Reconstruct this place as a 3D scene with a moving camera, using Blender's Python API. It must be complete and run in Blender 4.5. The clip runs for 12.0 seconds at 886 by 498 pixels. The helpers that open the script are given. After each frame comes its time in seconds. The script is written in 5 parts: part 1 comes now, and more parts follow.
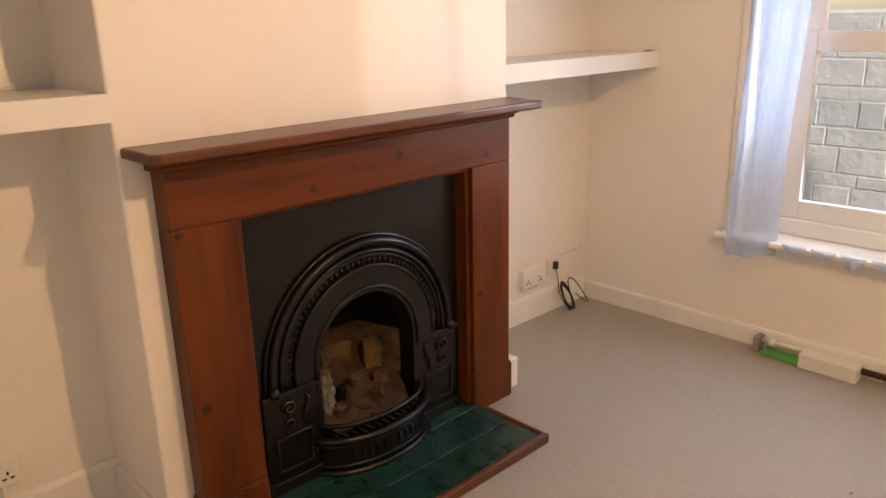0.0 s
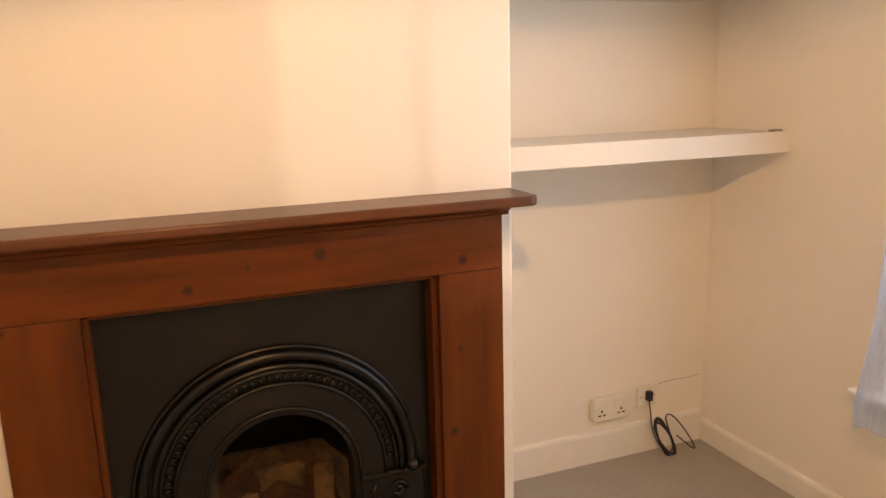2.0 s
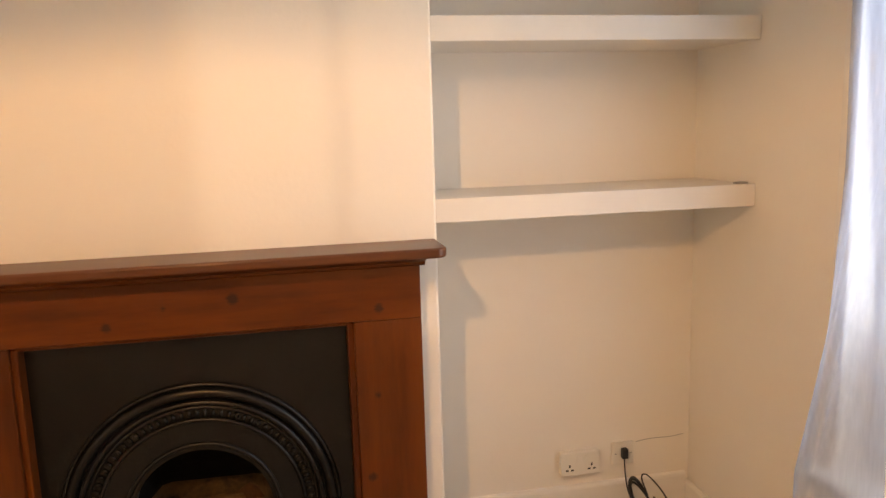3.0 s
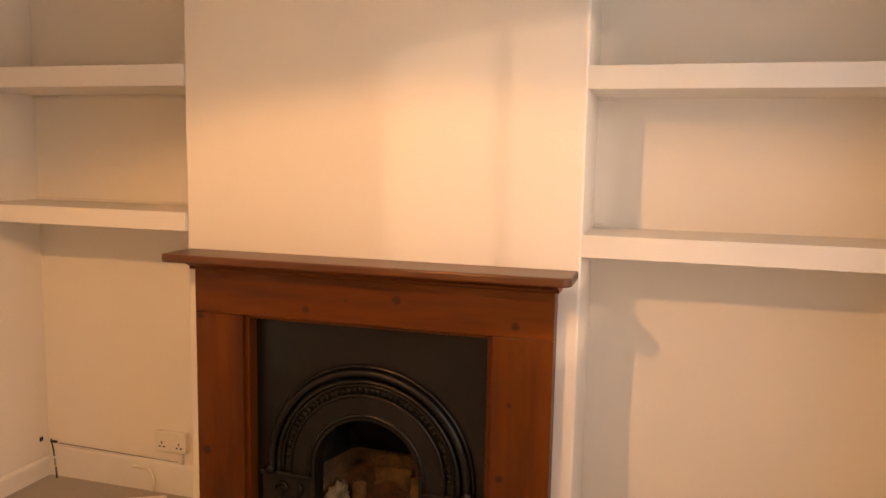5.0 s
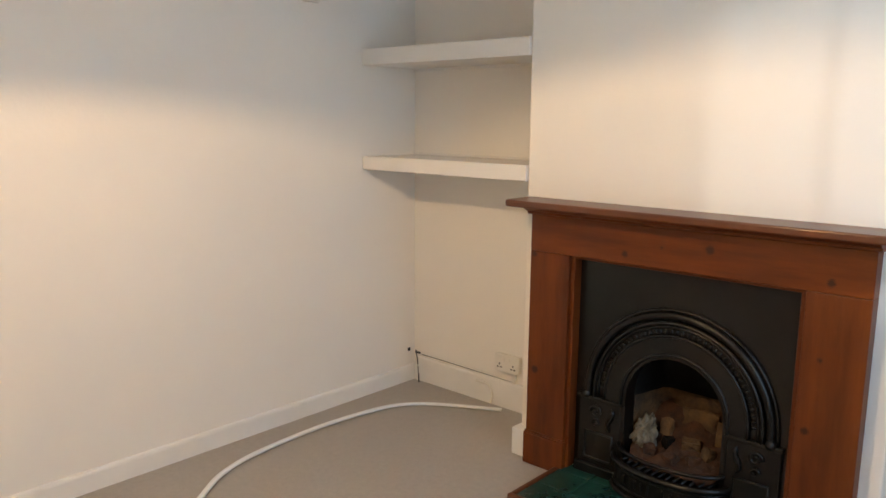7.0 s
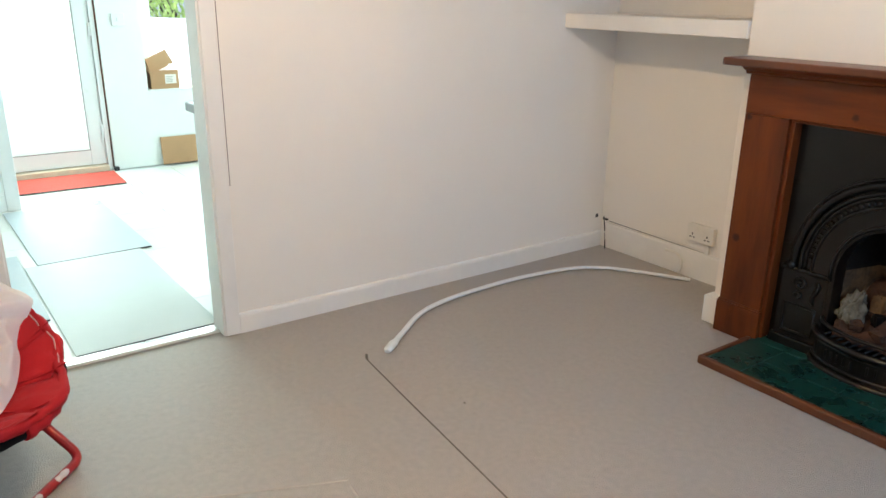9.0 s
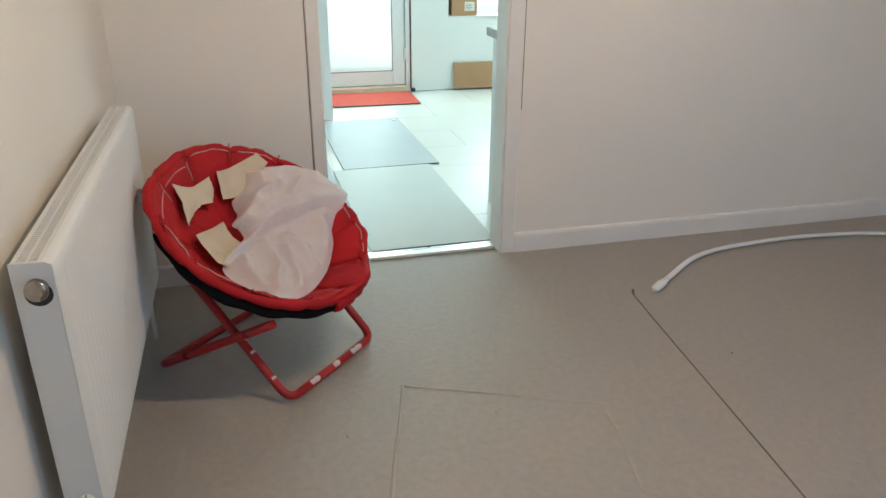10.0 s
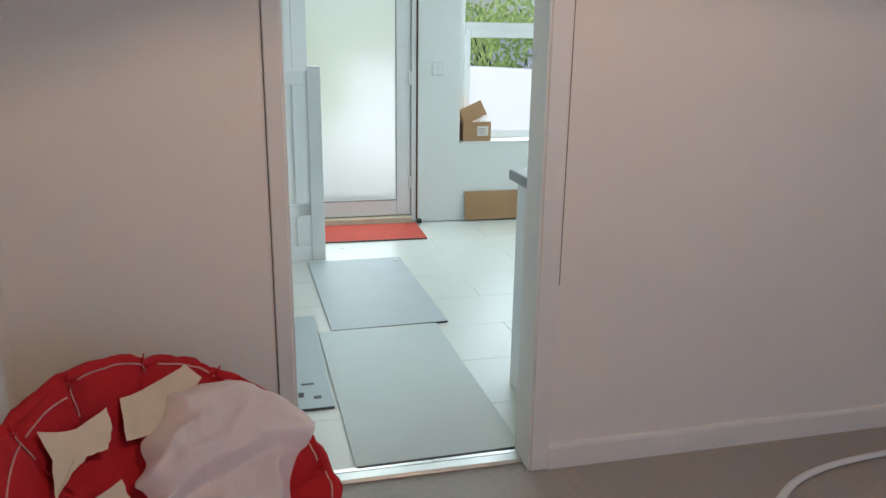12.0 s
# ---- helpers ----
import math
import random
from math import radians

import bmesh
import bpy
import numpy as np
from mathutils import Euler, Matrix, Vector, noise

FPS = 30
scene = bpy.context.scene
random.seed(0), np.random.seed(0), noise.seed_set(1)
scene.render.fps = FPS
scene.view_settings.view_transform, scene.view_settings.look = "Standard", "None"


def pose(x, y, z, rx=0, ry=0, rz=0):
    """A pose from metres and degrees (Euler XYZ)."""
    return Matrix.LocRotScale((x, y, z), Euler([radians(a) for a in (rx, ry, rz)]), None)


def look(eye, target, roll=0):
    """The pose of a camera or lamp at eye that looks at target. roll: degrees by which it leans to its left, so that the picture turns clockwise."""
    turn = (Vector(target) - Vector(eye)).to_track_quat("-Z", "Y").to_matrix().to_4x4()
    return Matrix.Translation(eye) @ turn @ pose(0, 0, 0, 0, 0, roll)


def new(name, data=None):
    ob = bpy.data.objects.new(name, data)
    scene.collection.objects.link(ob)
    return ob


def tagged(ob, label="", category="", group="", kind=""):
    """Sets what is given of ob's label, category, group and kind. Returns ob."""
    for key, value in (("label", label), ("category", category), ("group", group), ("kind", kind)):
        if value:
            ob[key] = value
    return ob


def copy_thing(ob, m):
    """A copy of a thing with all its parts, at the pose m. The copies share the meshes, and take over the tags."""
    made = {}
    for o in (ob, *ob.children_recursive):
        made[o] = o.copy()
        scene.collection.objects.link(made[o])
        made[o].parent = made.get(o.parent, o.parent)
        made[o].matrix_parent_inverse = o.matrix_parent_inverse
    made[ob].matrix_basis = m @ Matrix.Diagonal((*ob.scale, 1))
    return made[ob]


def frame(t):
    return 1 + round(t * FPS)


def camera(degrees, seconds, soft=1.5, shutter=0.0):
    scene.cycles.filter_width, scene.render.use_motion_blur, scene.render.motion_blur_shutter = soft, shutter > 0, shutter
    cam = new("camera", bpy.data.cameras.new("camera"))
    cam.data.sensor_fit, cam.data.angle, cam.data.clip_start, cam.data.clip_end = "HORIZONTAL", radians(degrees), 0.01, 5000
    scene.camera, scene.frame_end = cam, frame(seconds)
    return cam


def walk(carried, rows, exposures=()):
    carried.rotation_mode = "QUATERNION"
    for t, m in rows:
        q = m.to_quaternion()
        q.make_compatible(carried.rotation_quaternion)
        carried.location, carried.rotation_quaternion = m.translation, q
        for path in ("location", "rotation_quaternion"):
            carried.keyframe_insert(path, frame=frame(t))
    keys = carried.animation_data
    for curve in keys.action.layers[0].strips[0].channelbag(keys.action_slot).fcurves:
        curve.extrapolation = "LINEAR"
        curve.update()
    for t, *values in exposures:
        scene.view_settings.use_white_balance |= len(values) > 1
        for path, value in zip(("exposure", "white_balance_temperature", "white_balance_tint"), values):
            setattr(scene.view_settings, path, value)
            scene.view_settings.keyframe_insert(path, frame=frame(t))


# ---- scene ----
cam = camera(60.7, 12.0)
PATH = [
    (0, (-0.925, -1.777, 1.403), (0.391, -0.391, 0.814), -1.4),
    (0.5, (-0.649, -1.697, 1.395), (0.529, -0.159, 0.898), -1.1),
    (1, (-0.365, -1.676, 1.403), (0.677, -0.026, 0.967), -1.6),
    (1.5, (-0.105, -1.774, 1.406), (0.725, -0.002, 0.995), -1.6),
    (2, (0.182, -1.869, 1.405), (0.883, -0.043, 0.986), -1.6),
    (2.5, (0.46, -1.954, 1.423), (1.01, -0.066, 1.056), -1.9),
    (4.5, (1.277, -2.305, 1.461), (1.016, -0.342, 1.18), -0.1),
    (5, (1.364, -2.277, 1.455), (0.806, -0.371, 1.219), 1.1),
    (5.5, (1.404, -2.211, 1.457), (0.714, -0.345, 1.252), 4.1),
    (6, (1.455, -2.268, 1.467), (0.603, -0.471, 1.254), 2.5),
    (6.5, (1.546, -2.407, 1.451), (0.41, -0.78, 1.195), 0.7),
    (7, (1.581, -2.52, 1.437), (0.259, -1.058, 1.097), 0.5),
    (7.2, (1.578, -2.513, 1.417), (0.21, -1.111, 1.016), 0.4),
    (8.8, (1.558, -2.659, 1.357), (0.091, -1.464, 0.709), -0.0),
    (9, (1.542, -2.688, 1.345), (-0.002, -1.591, 0.7), 0.7),
    (9.5, (1.565, -2.759, 1.327), (-0.167, -2.06, 0.611), 1.4),
    (10, (1.578, -2.775, 1.322), (-0.196, -2.312, 0.523), 0.4),
    (10.5, (1.498, -2.774, 1.329), (-0.314, -2.429, 0.556), 0.3),
    (11, (1.268, -2.779, 1.344), (-0.583, -2.466, 0.653), 0.1),
    (11.5, (1.024, -2.73, 1.341), (-0.846, -2.408, 0.708), 0.3),
    (12, (0.758, -2.579, 1.338), (-1.11, -2.113, 0.798), 0.8),
]
walk(cam, [(t, look(eye, target, roll)) for t, eye, target, roll in PATH],
     [(0.0, 0.54, 7700, 22), (0.5, 0.52, 8900, 25), (1.5, 0.54, 9200, 23), (2.5, 0.42, 8900, 22), (4.5, 0.23, 12400, 34), (5.0, 0.32, 12500, 35), (5.5, 0.42, 8500, 22), (6.5, 0.58, 6900, 12), (7.0, 0.54, 6250, 8),
      (8.8, 0.70, 5500, 6), (9.5, 0.11, 5400, 4), (10.5, 0.03, 5400, 6), (11.3, -0.23, 5380, 8), (12.0, -0.50, 5480, 15)])

# ---- light ----
world = bpy.data.worlds.new("sky")
scene.world = world
world.use_nodes = True
wn = world.node_tree.nodes
sky = wn.new("ShaderNodeTexSky")
sky.sky_type = "NISHITA"
sky.sun_disc = False
sky.sun_elevation, sky.sun_rotation = radians(31), radians(195)
world.node_tree.links.new(sky.outputs[0], wn["Background"].inputs[0])
wn["Background"].inputs[1].default_value = 0.15

sun = new("sun", bpy.data.lights.new("sun", "SUN"))
sun.data.energy, sun.data.angle, sun.data.color = 5.0, radians(0.6), (1.0, 0.95, 0.88)
sun.matrix_world = look((0, 0, 30), (2.2, 8.0, 25.0))

# the pendant that lights the living room, and daylight in the window openings
LAMP = (0.283, -1.85, 2.10)
XR_GLASS = 2.215


def lamp_at(name, kind, energy, colour, m, size=0.1, size_y=0.1):
    ob = new(name, bpy.data.lights.new(name, kind))
    ob.data.energy, ob.data.color = energy, colour
    if kind == "AREA":
        ob.data.shape, ob.data.size, ob.data.size_y = "RECTANGLE", size, size_y
    else:
        ob.data.shadow_soft_size = size
    ob.matrix_world = m
    return ob


lamp_at("bulb_light", "POINT", 48, (1.0, 0.66, 0.36), pose(*LAMP), 0.010)
lamp_at("window_daylight", "AREA", 17, (0.52, 0.74, 1.0), look((XR_GLASS, -1.0, 1.29), (0, -1.1, 1.08)), 1.20, 1.60)
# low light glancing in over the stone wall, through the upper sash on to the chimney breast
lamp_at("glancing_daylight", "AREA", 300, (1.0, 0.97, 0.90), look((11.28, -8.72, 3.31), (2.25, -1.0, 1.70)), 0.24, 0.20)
lamp_at("kitchen_window_daylight", "AREA", 21, (0.95, 1.0, 0.84), look((-4.78, -0.55, 1.25), (0, -0.55, 1.1)), 1.05, 1.25)
lamp_at("kitchen_door_daylight", "AREA", 15, (0.95, 1.0, 0.83), look((-4.665, -1.88, 1.1), (0, -1.88, 0.9)), 0.55, 1.8)
lamp_at("garden_door_skylight", "AREA", 2.6, (0.97, 1.0, 0.86), look((-4.92, -1.86, 1.1), (0, -1.86, 1.0)), 0.72, 1.9)
# fill for the kitchen, from a side window added out of view
lamp_at("kitchen_side_fill", "AREA", 26, (0.95, 1.0, 0.85), look((-3.1, 0.46, 1.5), (-3.1, -3, 1.0)), 1.7, 1.1)


# ---- materials ----
def material(name, colour, rough=0.6, metal=0.0, vary=0.12, scale=6.0, fine=90.0, bump=0.02, tone=None, stretch=(1, 1, 1), spec=0.5):
    """A surface with stains at one scale and grain at a finer one."""
    m = bpy.data.materials.new(name)
    m.use_nodes = True
    t = m.node_tree
    n, l = t.nodes, t.links
    b = n["Principled BSDF"]
    mp = n.new("ShaderNodeMapping")
    mp.inputs["Scale"].default_value = stretch
    geo = n.new("ShaderNodeNewGeometry")
    l.new(geo.outputs["Position"], mp.inputs["Vector"])
    big = n.new("ShaderNodeTexNoise")
    big.inputs["Scale"].default_value, big.inputs["Detail"].default_value = scale, 5
    sm = n.new("ShaderNodeTexNoise")
    sm.inputs["Scale"].default_value, sm.inputs["Detail"].default_value = fine, 4
    l.new(mp.outputs[0], big.inputs["Vector"])
    l.new(mp.outputs[0], sm.inputs["Vector"])
    mix = n.new("ShaderNodeMix")
    mix.data_type = "RGBA"
    tone = tone or tuple(c * (1 - 2 * vary) for c in colour)
    mix.inputs[6].default_value, mix.inputs[7].default_value = (*tone, 1), (*colour, 1)
    ad = n.new("ShaderNodeMath")
    ad.operation = "MULTIPLY_ADD"
    ad.inputs[1].default_value = 0.35
    l.new(sm.outputs[0], ad.inputs[0])
    rng = n.new("ShaderNodeMapRange")
    rng.inputs[1].default_value, rng.inputs[2].default_value, rng.inputs[4].default_value = 0.3, 0.7, 0.65
    l.new(big.outputs[0], rng.inputs[0])
    l.new(rng.outputs[0], ad.inputs[2])
    l.new(ad.outputs[0], mix.inputs[0])
    l.new(mix.outputs[2], b.inputs["Base Color"])
    b.inputs["Metallic"].default_value = metal
    b.inputs["Specular IOR Level"].default_value = spec
    ro = n.new("ShaderNodeMapRange")
    ro.inputs[3].default_value, ro.inputs[4].default_value = max(0.02, rough - 0.08), min(1, rough + 0.1)
    l.new(big.outputs[0], ro.inputs[0])
    l.new(ro.outputs[0], b.inputs["Roughness"])
    if bump:
        bp = n.new("ShaderNodeBump")
        bp.inputs["Strength"].default_value, bp.inputs["Distance"].default_value = 0.5, bump
        l.new(sm.outputs[0], bp.inputs["Height"])
        l.new(bp.outputs[0], b.inputs["Normal"])
    return m


M_WALL = material("cream_wall_paint", (0.87, 0.83, 0.765), 0.5, vary=0.025, scale=1.7, fine=55, bump=0.0012)
M_CEIL = material("white_ceiling_paint", (0.87, 0.85, 0.81), 0.85, vary=0.02, scale=2, fine=60, bump=0.001)
M_TRIM = material("white_gloss_paint", (0.86, 0.84, 0.80), 0.35, vary=0.04, scale=8, fine=45, bump=0.0006)
M_CARPET = material("beige_carpet", (0.445, 0.405, 0.36), 0.41, vary=0.11, scale=44.0, fine=250, bump=0.010, spec=0.7)
M_KWALL = material("white_kitchen_paint", (0.82, 0.85, 0.83), 0.6, vary=0.02, scale=2, fine=60, bump=0.0008)
# flat dark colour for the shade inside the crack and gap at the casing
M_TRIM_SHADE = material("dark_crack_and_gap_shade", (0.20, 0.16, 0.14), 0.6, bump=0)
M_SHELF = material("white_shelf_paint", (0.82, 0.79, 0.74), 0.45, vary=0.03, scale=7, fine=40, bump=0.0006)
M_BLACK = material("black_plastic", (0.02, 0.02, 0.022), 0.4, vary=0.2, bump=0)
M_PLASTIC = material("white_plastic", (0.82, 0.79, 0.72), 0.4, vary=0.03, scale=12, bump=0)
M_METAL = material("brushed_aluminium", (0.75, 0.75, 0.73), 0.3, 1.0, vary=0.08, scale=20, fine=200, bump=0.0004)
M_IRON = material("black_cast_iron", (0.0062, 0.0050, 0.0042), 0.31, 0.0, vary=0.3, scale=9, fine=120, bump=0.0008, spec=0.36)


def wood(name, colour, dark, along, knots=()):
    """Stained pine with streaks along one axis and dark knots at the given places."""
    m = material(name, colour, 0.42, vary=0.2, scale=7, fine=46, bump=0.0008, tone=dark, spec=0.22,
                 stretch=tuple(0.22 if a == along else 1.6 for a in range(3)))
    t = m.node_tree
    n, l = t.nodes, t.links
    b = n["Principled BSDF"]
    b.inputs["Coat Weight"].default_value, b.inputs["Coat Roughness"].default_value = 0.05, 0.25
    geo = n.new("ShaderNodeNewGeometry")
    wob = n.new("ShaderNodeTexNoise")
    wob.inputs["Scale"].default_value = 30
    last = b.inputs["Base Color"].links[0].from_socket
    for kx, kz, r in knots:
        d = n.new("ShaderNodeVectorMath")
        d.operation = "DISTANCE"
        d.inputs[1].default_value = (kx, -0.035, kz)
        l.new(geo.outputs["Position"], d.inputs[0])
        ad = n.new("ShaderNodeMath")
        ad.operation = "MULTIPLY_ADD"
        ad.inputs[1].default_value = 0.018
        l.new(wob.outputs[0], ad.inputs[0])
        l.new(d.outputs["Value"], ad.inputs[2])
        r1 = n.new("ShaderNodeMapRange")
        r1.inputs[1].default_value, r1.inputs[2].default_value = r + 0.004, r + 0.012
        r1.inputs[3].default_value, r1.inputs[4].default_value = 0.85, 0.0
        l.new(ad.outputs[0], r1.inputs[0])
        mx = n.new("ShaderNodeMix")
        mx.data_type = "RGBA"
        mx.inputs[7].default_value = (0.025, 0.008, 0.005, 1)
        l.new(r1.outputs[0], mx.inputs[0])
        l.new(last, mx.inputs[6])
        last = mx.outputs[2]
    l.new(last, b.inputs["Base Color"])
    return m


KNOTS = ((0.237, 0.951, 0.012), (0.556, 1.004, 0.015), (0.943, 0.948, 0.013), (-0.165, 0.90, 0.011), (-0.148, 0.417, 0.016),
         (0.905, 0.457, 0.012), (0.93, 0.70, 0.007), (0.38, 0.99, 0.006))
M_WOODX = wood("red_stained_pine_rail", (0.200, 0.048, 0.0066), (0.047, 0.0090, 0.0019), 0, KNOTS)
M_WOODZ = wood("red_stained_pine_post", (0.172, 0.042, 0.0060), (0.042, 0.0084, 0.0018), 2, KNOTS)
M_MANTEL = wood("dark_stained_mantel_wood", (0.150, 0.046, 0.015), (0.060, 0.017, 0.007), 0)
M_MANTEL.node_tree.nodes["Principled BSDF"].inputs["Coat Weight"].default_value = 0.5


def glass(name, rough, colour=(1, 1, 1)):
    m = bpy.data.materials.new(name)
    m.use_nodes = True
    n, l = m.node_tree.nodes, m.node_tree.links
    n.remove(n["Principled BSDF"])
    tr, gl, fr, mx = n.new("ShaderNodeBsdfTransparent"), n.new("ShaderNodeBsdfGlossy"), n.new("ShaderNodeFresnel"), n.new("ShaderNodeMixShader")
    tr.inputs["Color"].default_value = (*colour, 1)
    gl.inputs["Roughness"].default_value, fr.inputs["IOR"].default_value = rough, 1.3
    l.new(fr.outputs[0], mx.inputs[0])
    l.new(tr.outputs[0], mx.inputs[1])
    l.new(gl.outputs[0], mx.inputs[2])
    l.new(mx.outputs[0], n["Material Output"].inputs[0])
    return m


M_GLASS = glass("clear_glass", 0.0)


def sheer(name, colour, clear, vary=0.12, through_light=0.5):
    m = bpy.data.materials.new(name)
    m.use_nodes = True
    n, l = m.node_tree.nodes, m.node_tree.links
    n.remove(n["Principled BSDF"])
    tr, df, tl = n.new("ShaderNodeBsdfTransparent"), n.new("ShaderNodeBsdfDiffuse"), n.new("ShaderNodeBsdfTranslucent")
    df.inputs[0].default_value = tl.inputs[0].default_value = (*colour, 1)
    a, b = n.new("ShaderNodeMixShader"), n.new("ShaderNodeMixShader")
    a.inputs[0].default_value = through_light
    weave = n.new("ShaderNodeTexNoise")
    weave.inputs["Scale"].default_value = 25
    rg = n.new("ShaderNodeMapRange")
    rg.inputs[3].default_value, rg.inputs[4].default_value = clear + vary, clear - vary
    l.new(weave.outputs[0], rg.inputs[0])
    l.new(df.outputs[0], a.inputs[1])
    l.new(tl.outputs[0], a.inputs[2])
    l.new(rg.outputs[0], b.inputs[0])
    l.new(a.outputs[0], b.inputs[1])
    l.new(tr.outputs[0], b.inputs[2])
    l.new(b.outputs[0], n["Material Output"].inputs[0])
    return m


# white cloth; the blue of the daylight behind it is put into its colour
M_VOILE = sheer("white_voile_daylight_blue", (0.48, 0.60, 0.80), 0.48, 0.06)


# ---- builders ----
def block(bm, x0, x1, y0, y1, z0, z1, bevel=0.0, seg=2):
    m = Matrix.LocRotScale(((x0 + x1) / 2, (y0 + y1) / 2, (z0 + z1) / 2), None, (abs(x1 - x0), abs(y1 - y0), abs(z1 - z0)))
    made = bmesh.ops.create_cube(bm, size=1, matrix=m)
    if bevel:
        edges = list({e for v in made["verts"] for e in v.link_edges})
        bmesh.ops.bevel(bm, geom=edges, offset=bevel, segments=seg, affect="EDGES", profile=0.5)
    return bm


def cube(*a, bevel=0.0, seg=2):
    return block(bmesh.new(), *a, bevel=bevel, seg=seg)


def tube(bm, pts, r, sides=10, closed=False, flat=1.0):
    """A round bar along points; r is a number or one number a point."""
    pts = [Vector(p) for p in pts]
    k = len(pts)
    radii = r if isinstance(r, (list, tuple)) else [r] * k
    rings, side = [], None
    for i, p in enumerate(pts):
        a = pts[(i - 1) % k] if closed or i else p
        b = pts[(i + 1) % k] if closed or i < k - 1 else p
        d = (b - a).normalized()
        if side is None:
            side = d.cross(Vector((0, 0, 1)))
            if side.length < 0.1:
                side = d.cross(Vector((0, 1, 0)))
        side = (side - d * side.dot(d)).normalized()
        up = d.cross(side)
        rings.append([bm.verts.new(p + radii[i] * (side * math.cos(q) + up * flat * math.sin(q)))
                      for q in (2 * math.pi * j / sides for j in range(sides))])
    for i in range(k if closed else k - 1):
        a, b = rings[i], rings[(i + 1) % k]
        for j in range(sides):
            f = bm.faces.new((a[j], a[(j + 1) % sides], b[(j + 1) % sides], b[j]))
            f.smooth = True
    if not closed:
        bm.faces.new(rings[0][::-1]), bm.faces.new(rings[-1])
    return bm


def extrude(bm, outline, y0, y1, axis="y"):
    """A prism: an outline of (a, b) swept along one axis."""
    put = {"y": lambda a, b, c: (a, c, b), "x": lambda a, b, c: (c, a, b), "z": lambda a, b, c: (a, b, c)}[axis]
    lo = [bm.verts.new(put(a, b, y0)) for a, b in outline]
    hi = [bm.verts.new(put(a, b, y1)) for a, b in outline]
    bm.faces.new(lo), bm.faces.new(hi[::-1])
    for i in range(len(outline)):
        j = (i + 1) % len(outline)
        bm.faces.new((lo[i], hi[i], hi[j], lo[j]))
    bmesh.ops.recalc_face_normals(bm, faces=bm.faces)
    return bm


def smooth_path(pts, n=8):
    """A Catmull-Rom curve through points."""
    pts = [Vector(p) for p in pts]
    out = []
    for i in range(len(pts) - 1):
        a, b, c, d = pts[max(i - 1, 0)], pts[i], pts[i + 1], pts[min(i + 2, len(pts) - 1)]
        for j in range(n):
            t = j / n
            out.append(0.5 * (2 * b + (c - a) * t + (2 * a - 5 * b + 4 * c - d) * t * t + (3 * b - a - 3 * c + d) * t ** 3))
    return out + [pts[-1]]


def mesh(name, bm, mat):
    me = bpy.data.meshes.new(name)
    bm.to_mesh(me)
    bm.free()
    if mat:
        me.materials.append(mat)
    return me


def part(name, bm, mat, parent, label=""):
    ob = new(name, mesh(name, bm, mat))
    if parent:
        ob.parent = parent
        ob.matrix_parent_inverse = Matrix.Translation(parent.location).inverted()
    if label:
        ob["label"] = label
    return ob


def thing(name, at, label, category, group="", kind=""):
    ob = new(name)
    ob.location = at
    ob.empty_display_size = 0.1
    return tagged(ob, label, category, group, kind)


def solid(name, bm, mat, label, category, group="", kind=""):
    return tagged(new(name, mesh(name, bm, mat)), label, category, group, kind)


def structure(name, bm, mat, label, category):
    return solid(name, bm, mat, label, category, kind="structure")


# ---- living room shell ----
XL, XR, YB, YF, H = -1.265, 2.138, 0.398, -3.22, 2.45   # left and right wall, alcove back, radiator wall, ceiling
BX0, BX1, BY = -0.26, 1.126, 0.035                      # chimney breast
DY0, DY1, DH, DT = -2.50, -1.785, 2.02, 0.115            # kitchen doorway and its wall
WY0, WY1, WZ0, WZ1 = -1.62, -0.385, 0.485, 2.19          # window opening

structure("floor", cube(XL - 0.12, XR + 0.3, YF - 0.15, YB + 0.15, -0.12, -0.004), M_CARPET, "sub-floor under the fitted carpet", "floor")
structure("carpet", cube(XL, XR, YF, YB, -0.004, 0.0), M_CARPET, "fitted beige carpet with a flat cut pile", "carpet")
structure("ceiling", cube(XL - 0.12, XR + 0.3, YF - 0.15, YB + 0.15, H, H + 0.12), M_CEIL, "plain white painted ceiling", "ceiling")
bm = extrude(bmesh.new(), [(BX0, 0), (0.016, 0), (0.016, 0.902), (0.854, 0.902), (0.854, 0), (BX1, 0), (BX1, H), (BX0, H)], BY, YB)
corner = [e for e in bm.edges if all(abs(v.co.y - BY) < 1e-5 and min(abs(v.co.x - BX0), abs(v.co.x - BX1)) < 1e-5 for v in e.verts)
          and abs(e.verts[0].co.z - e.verts[1].co.z) > 1]
bmesh.ops.bevel(bm, geom=corner, offset=0.008, segments=3, affect="EDGES", profile=0.5)
structure("chimney_breast", bm, M_WALL, "cream painted chimney breast standing out between two alcoves", "wall")
structure("wall_alcoves", cube(XL - 0.12, XR + 0.3, YB, YB + 0.15, 0, H), M_WALL, "cream painted wall behind the alcoves", "wall")
structure("wall_radiator", cube(XL - 0.12, XR + 0.3, YF - 0.15, YF, 0, H), M_WALL, "cream painted wall behind the radiator", "wall")
bm = cube(XL - DT, XL, YF, DY0 - 0.03, 0, H)
block(bm, XL - DT, XL, DY1 + 0.03, YB, 0, H)
block(bm, XL - DT, XL, DY0 - 0.03, DY1 + 0.03, DH + 0.03, H)
structure("wall_door", bm, M_WALL, "cream painted wall with the doorway to the kitchen", "wall")
bm = cube(XR, XR + 0.3, YF, WY0, 0, H)
block(bm, XR, XR + 0.3, WY1, YB, 0, H)
block(bm, XR, XR + 0.3, WY0, WY1, 0, WZ0)
block(bm, XR, XR + 0.3, WY0, WY1, WZ1, H)
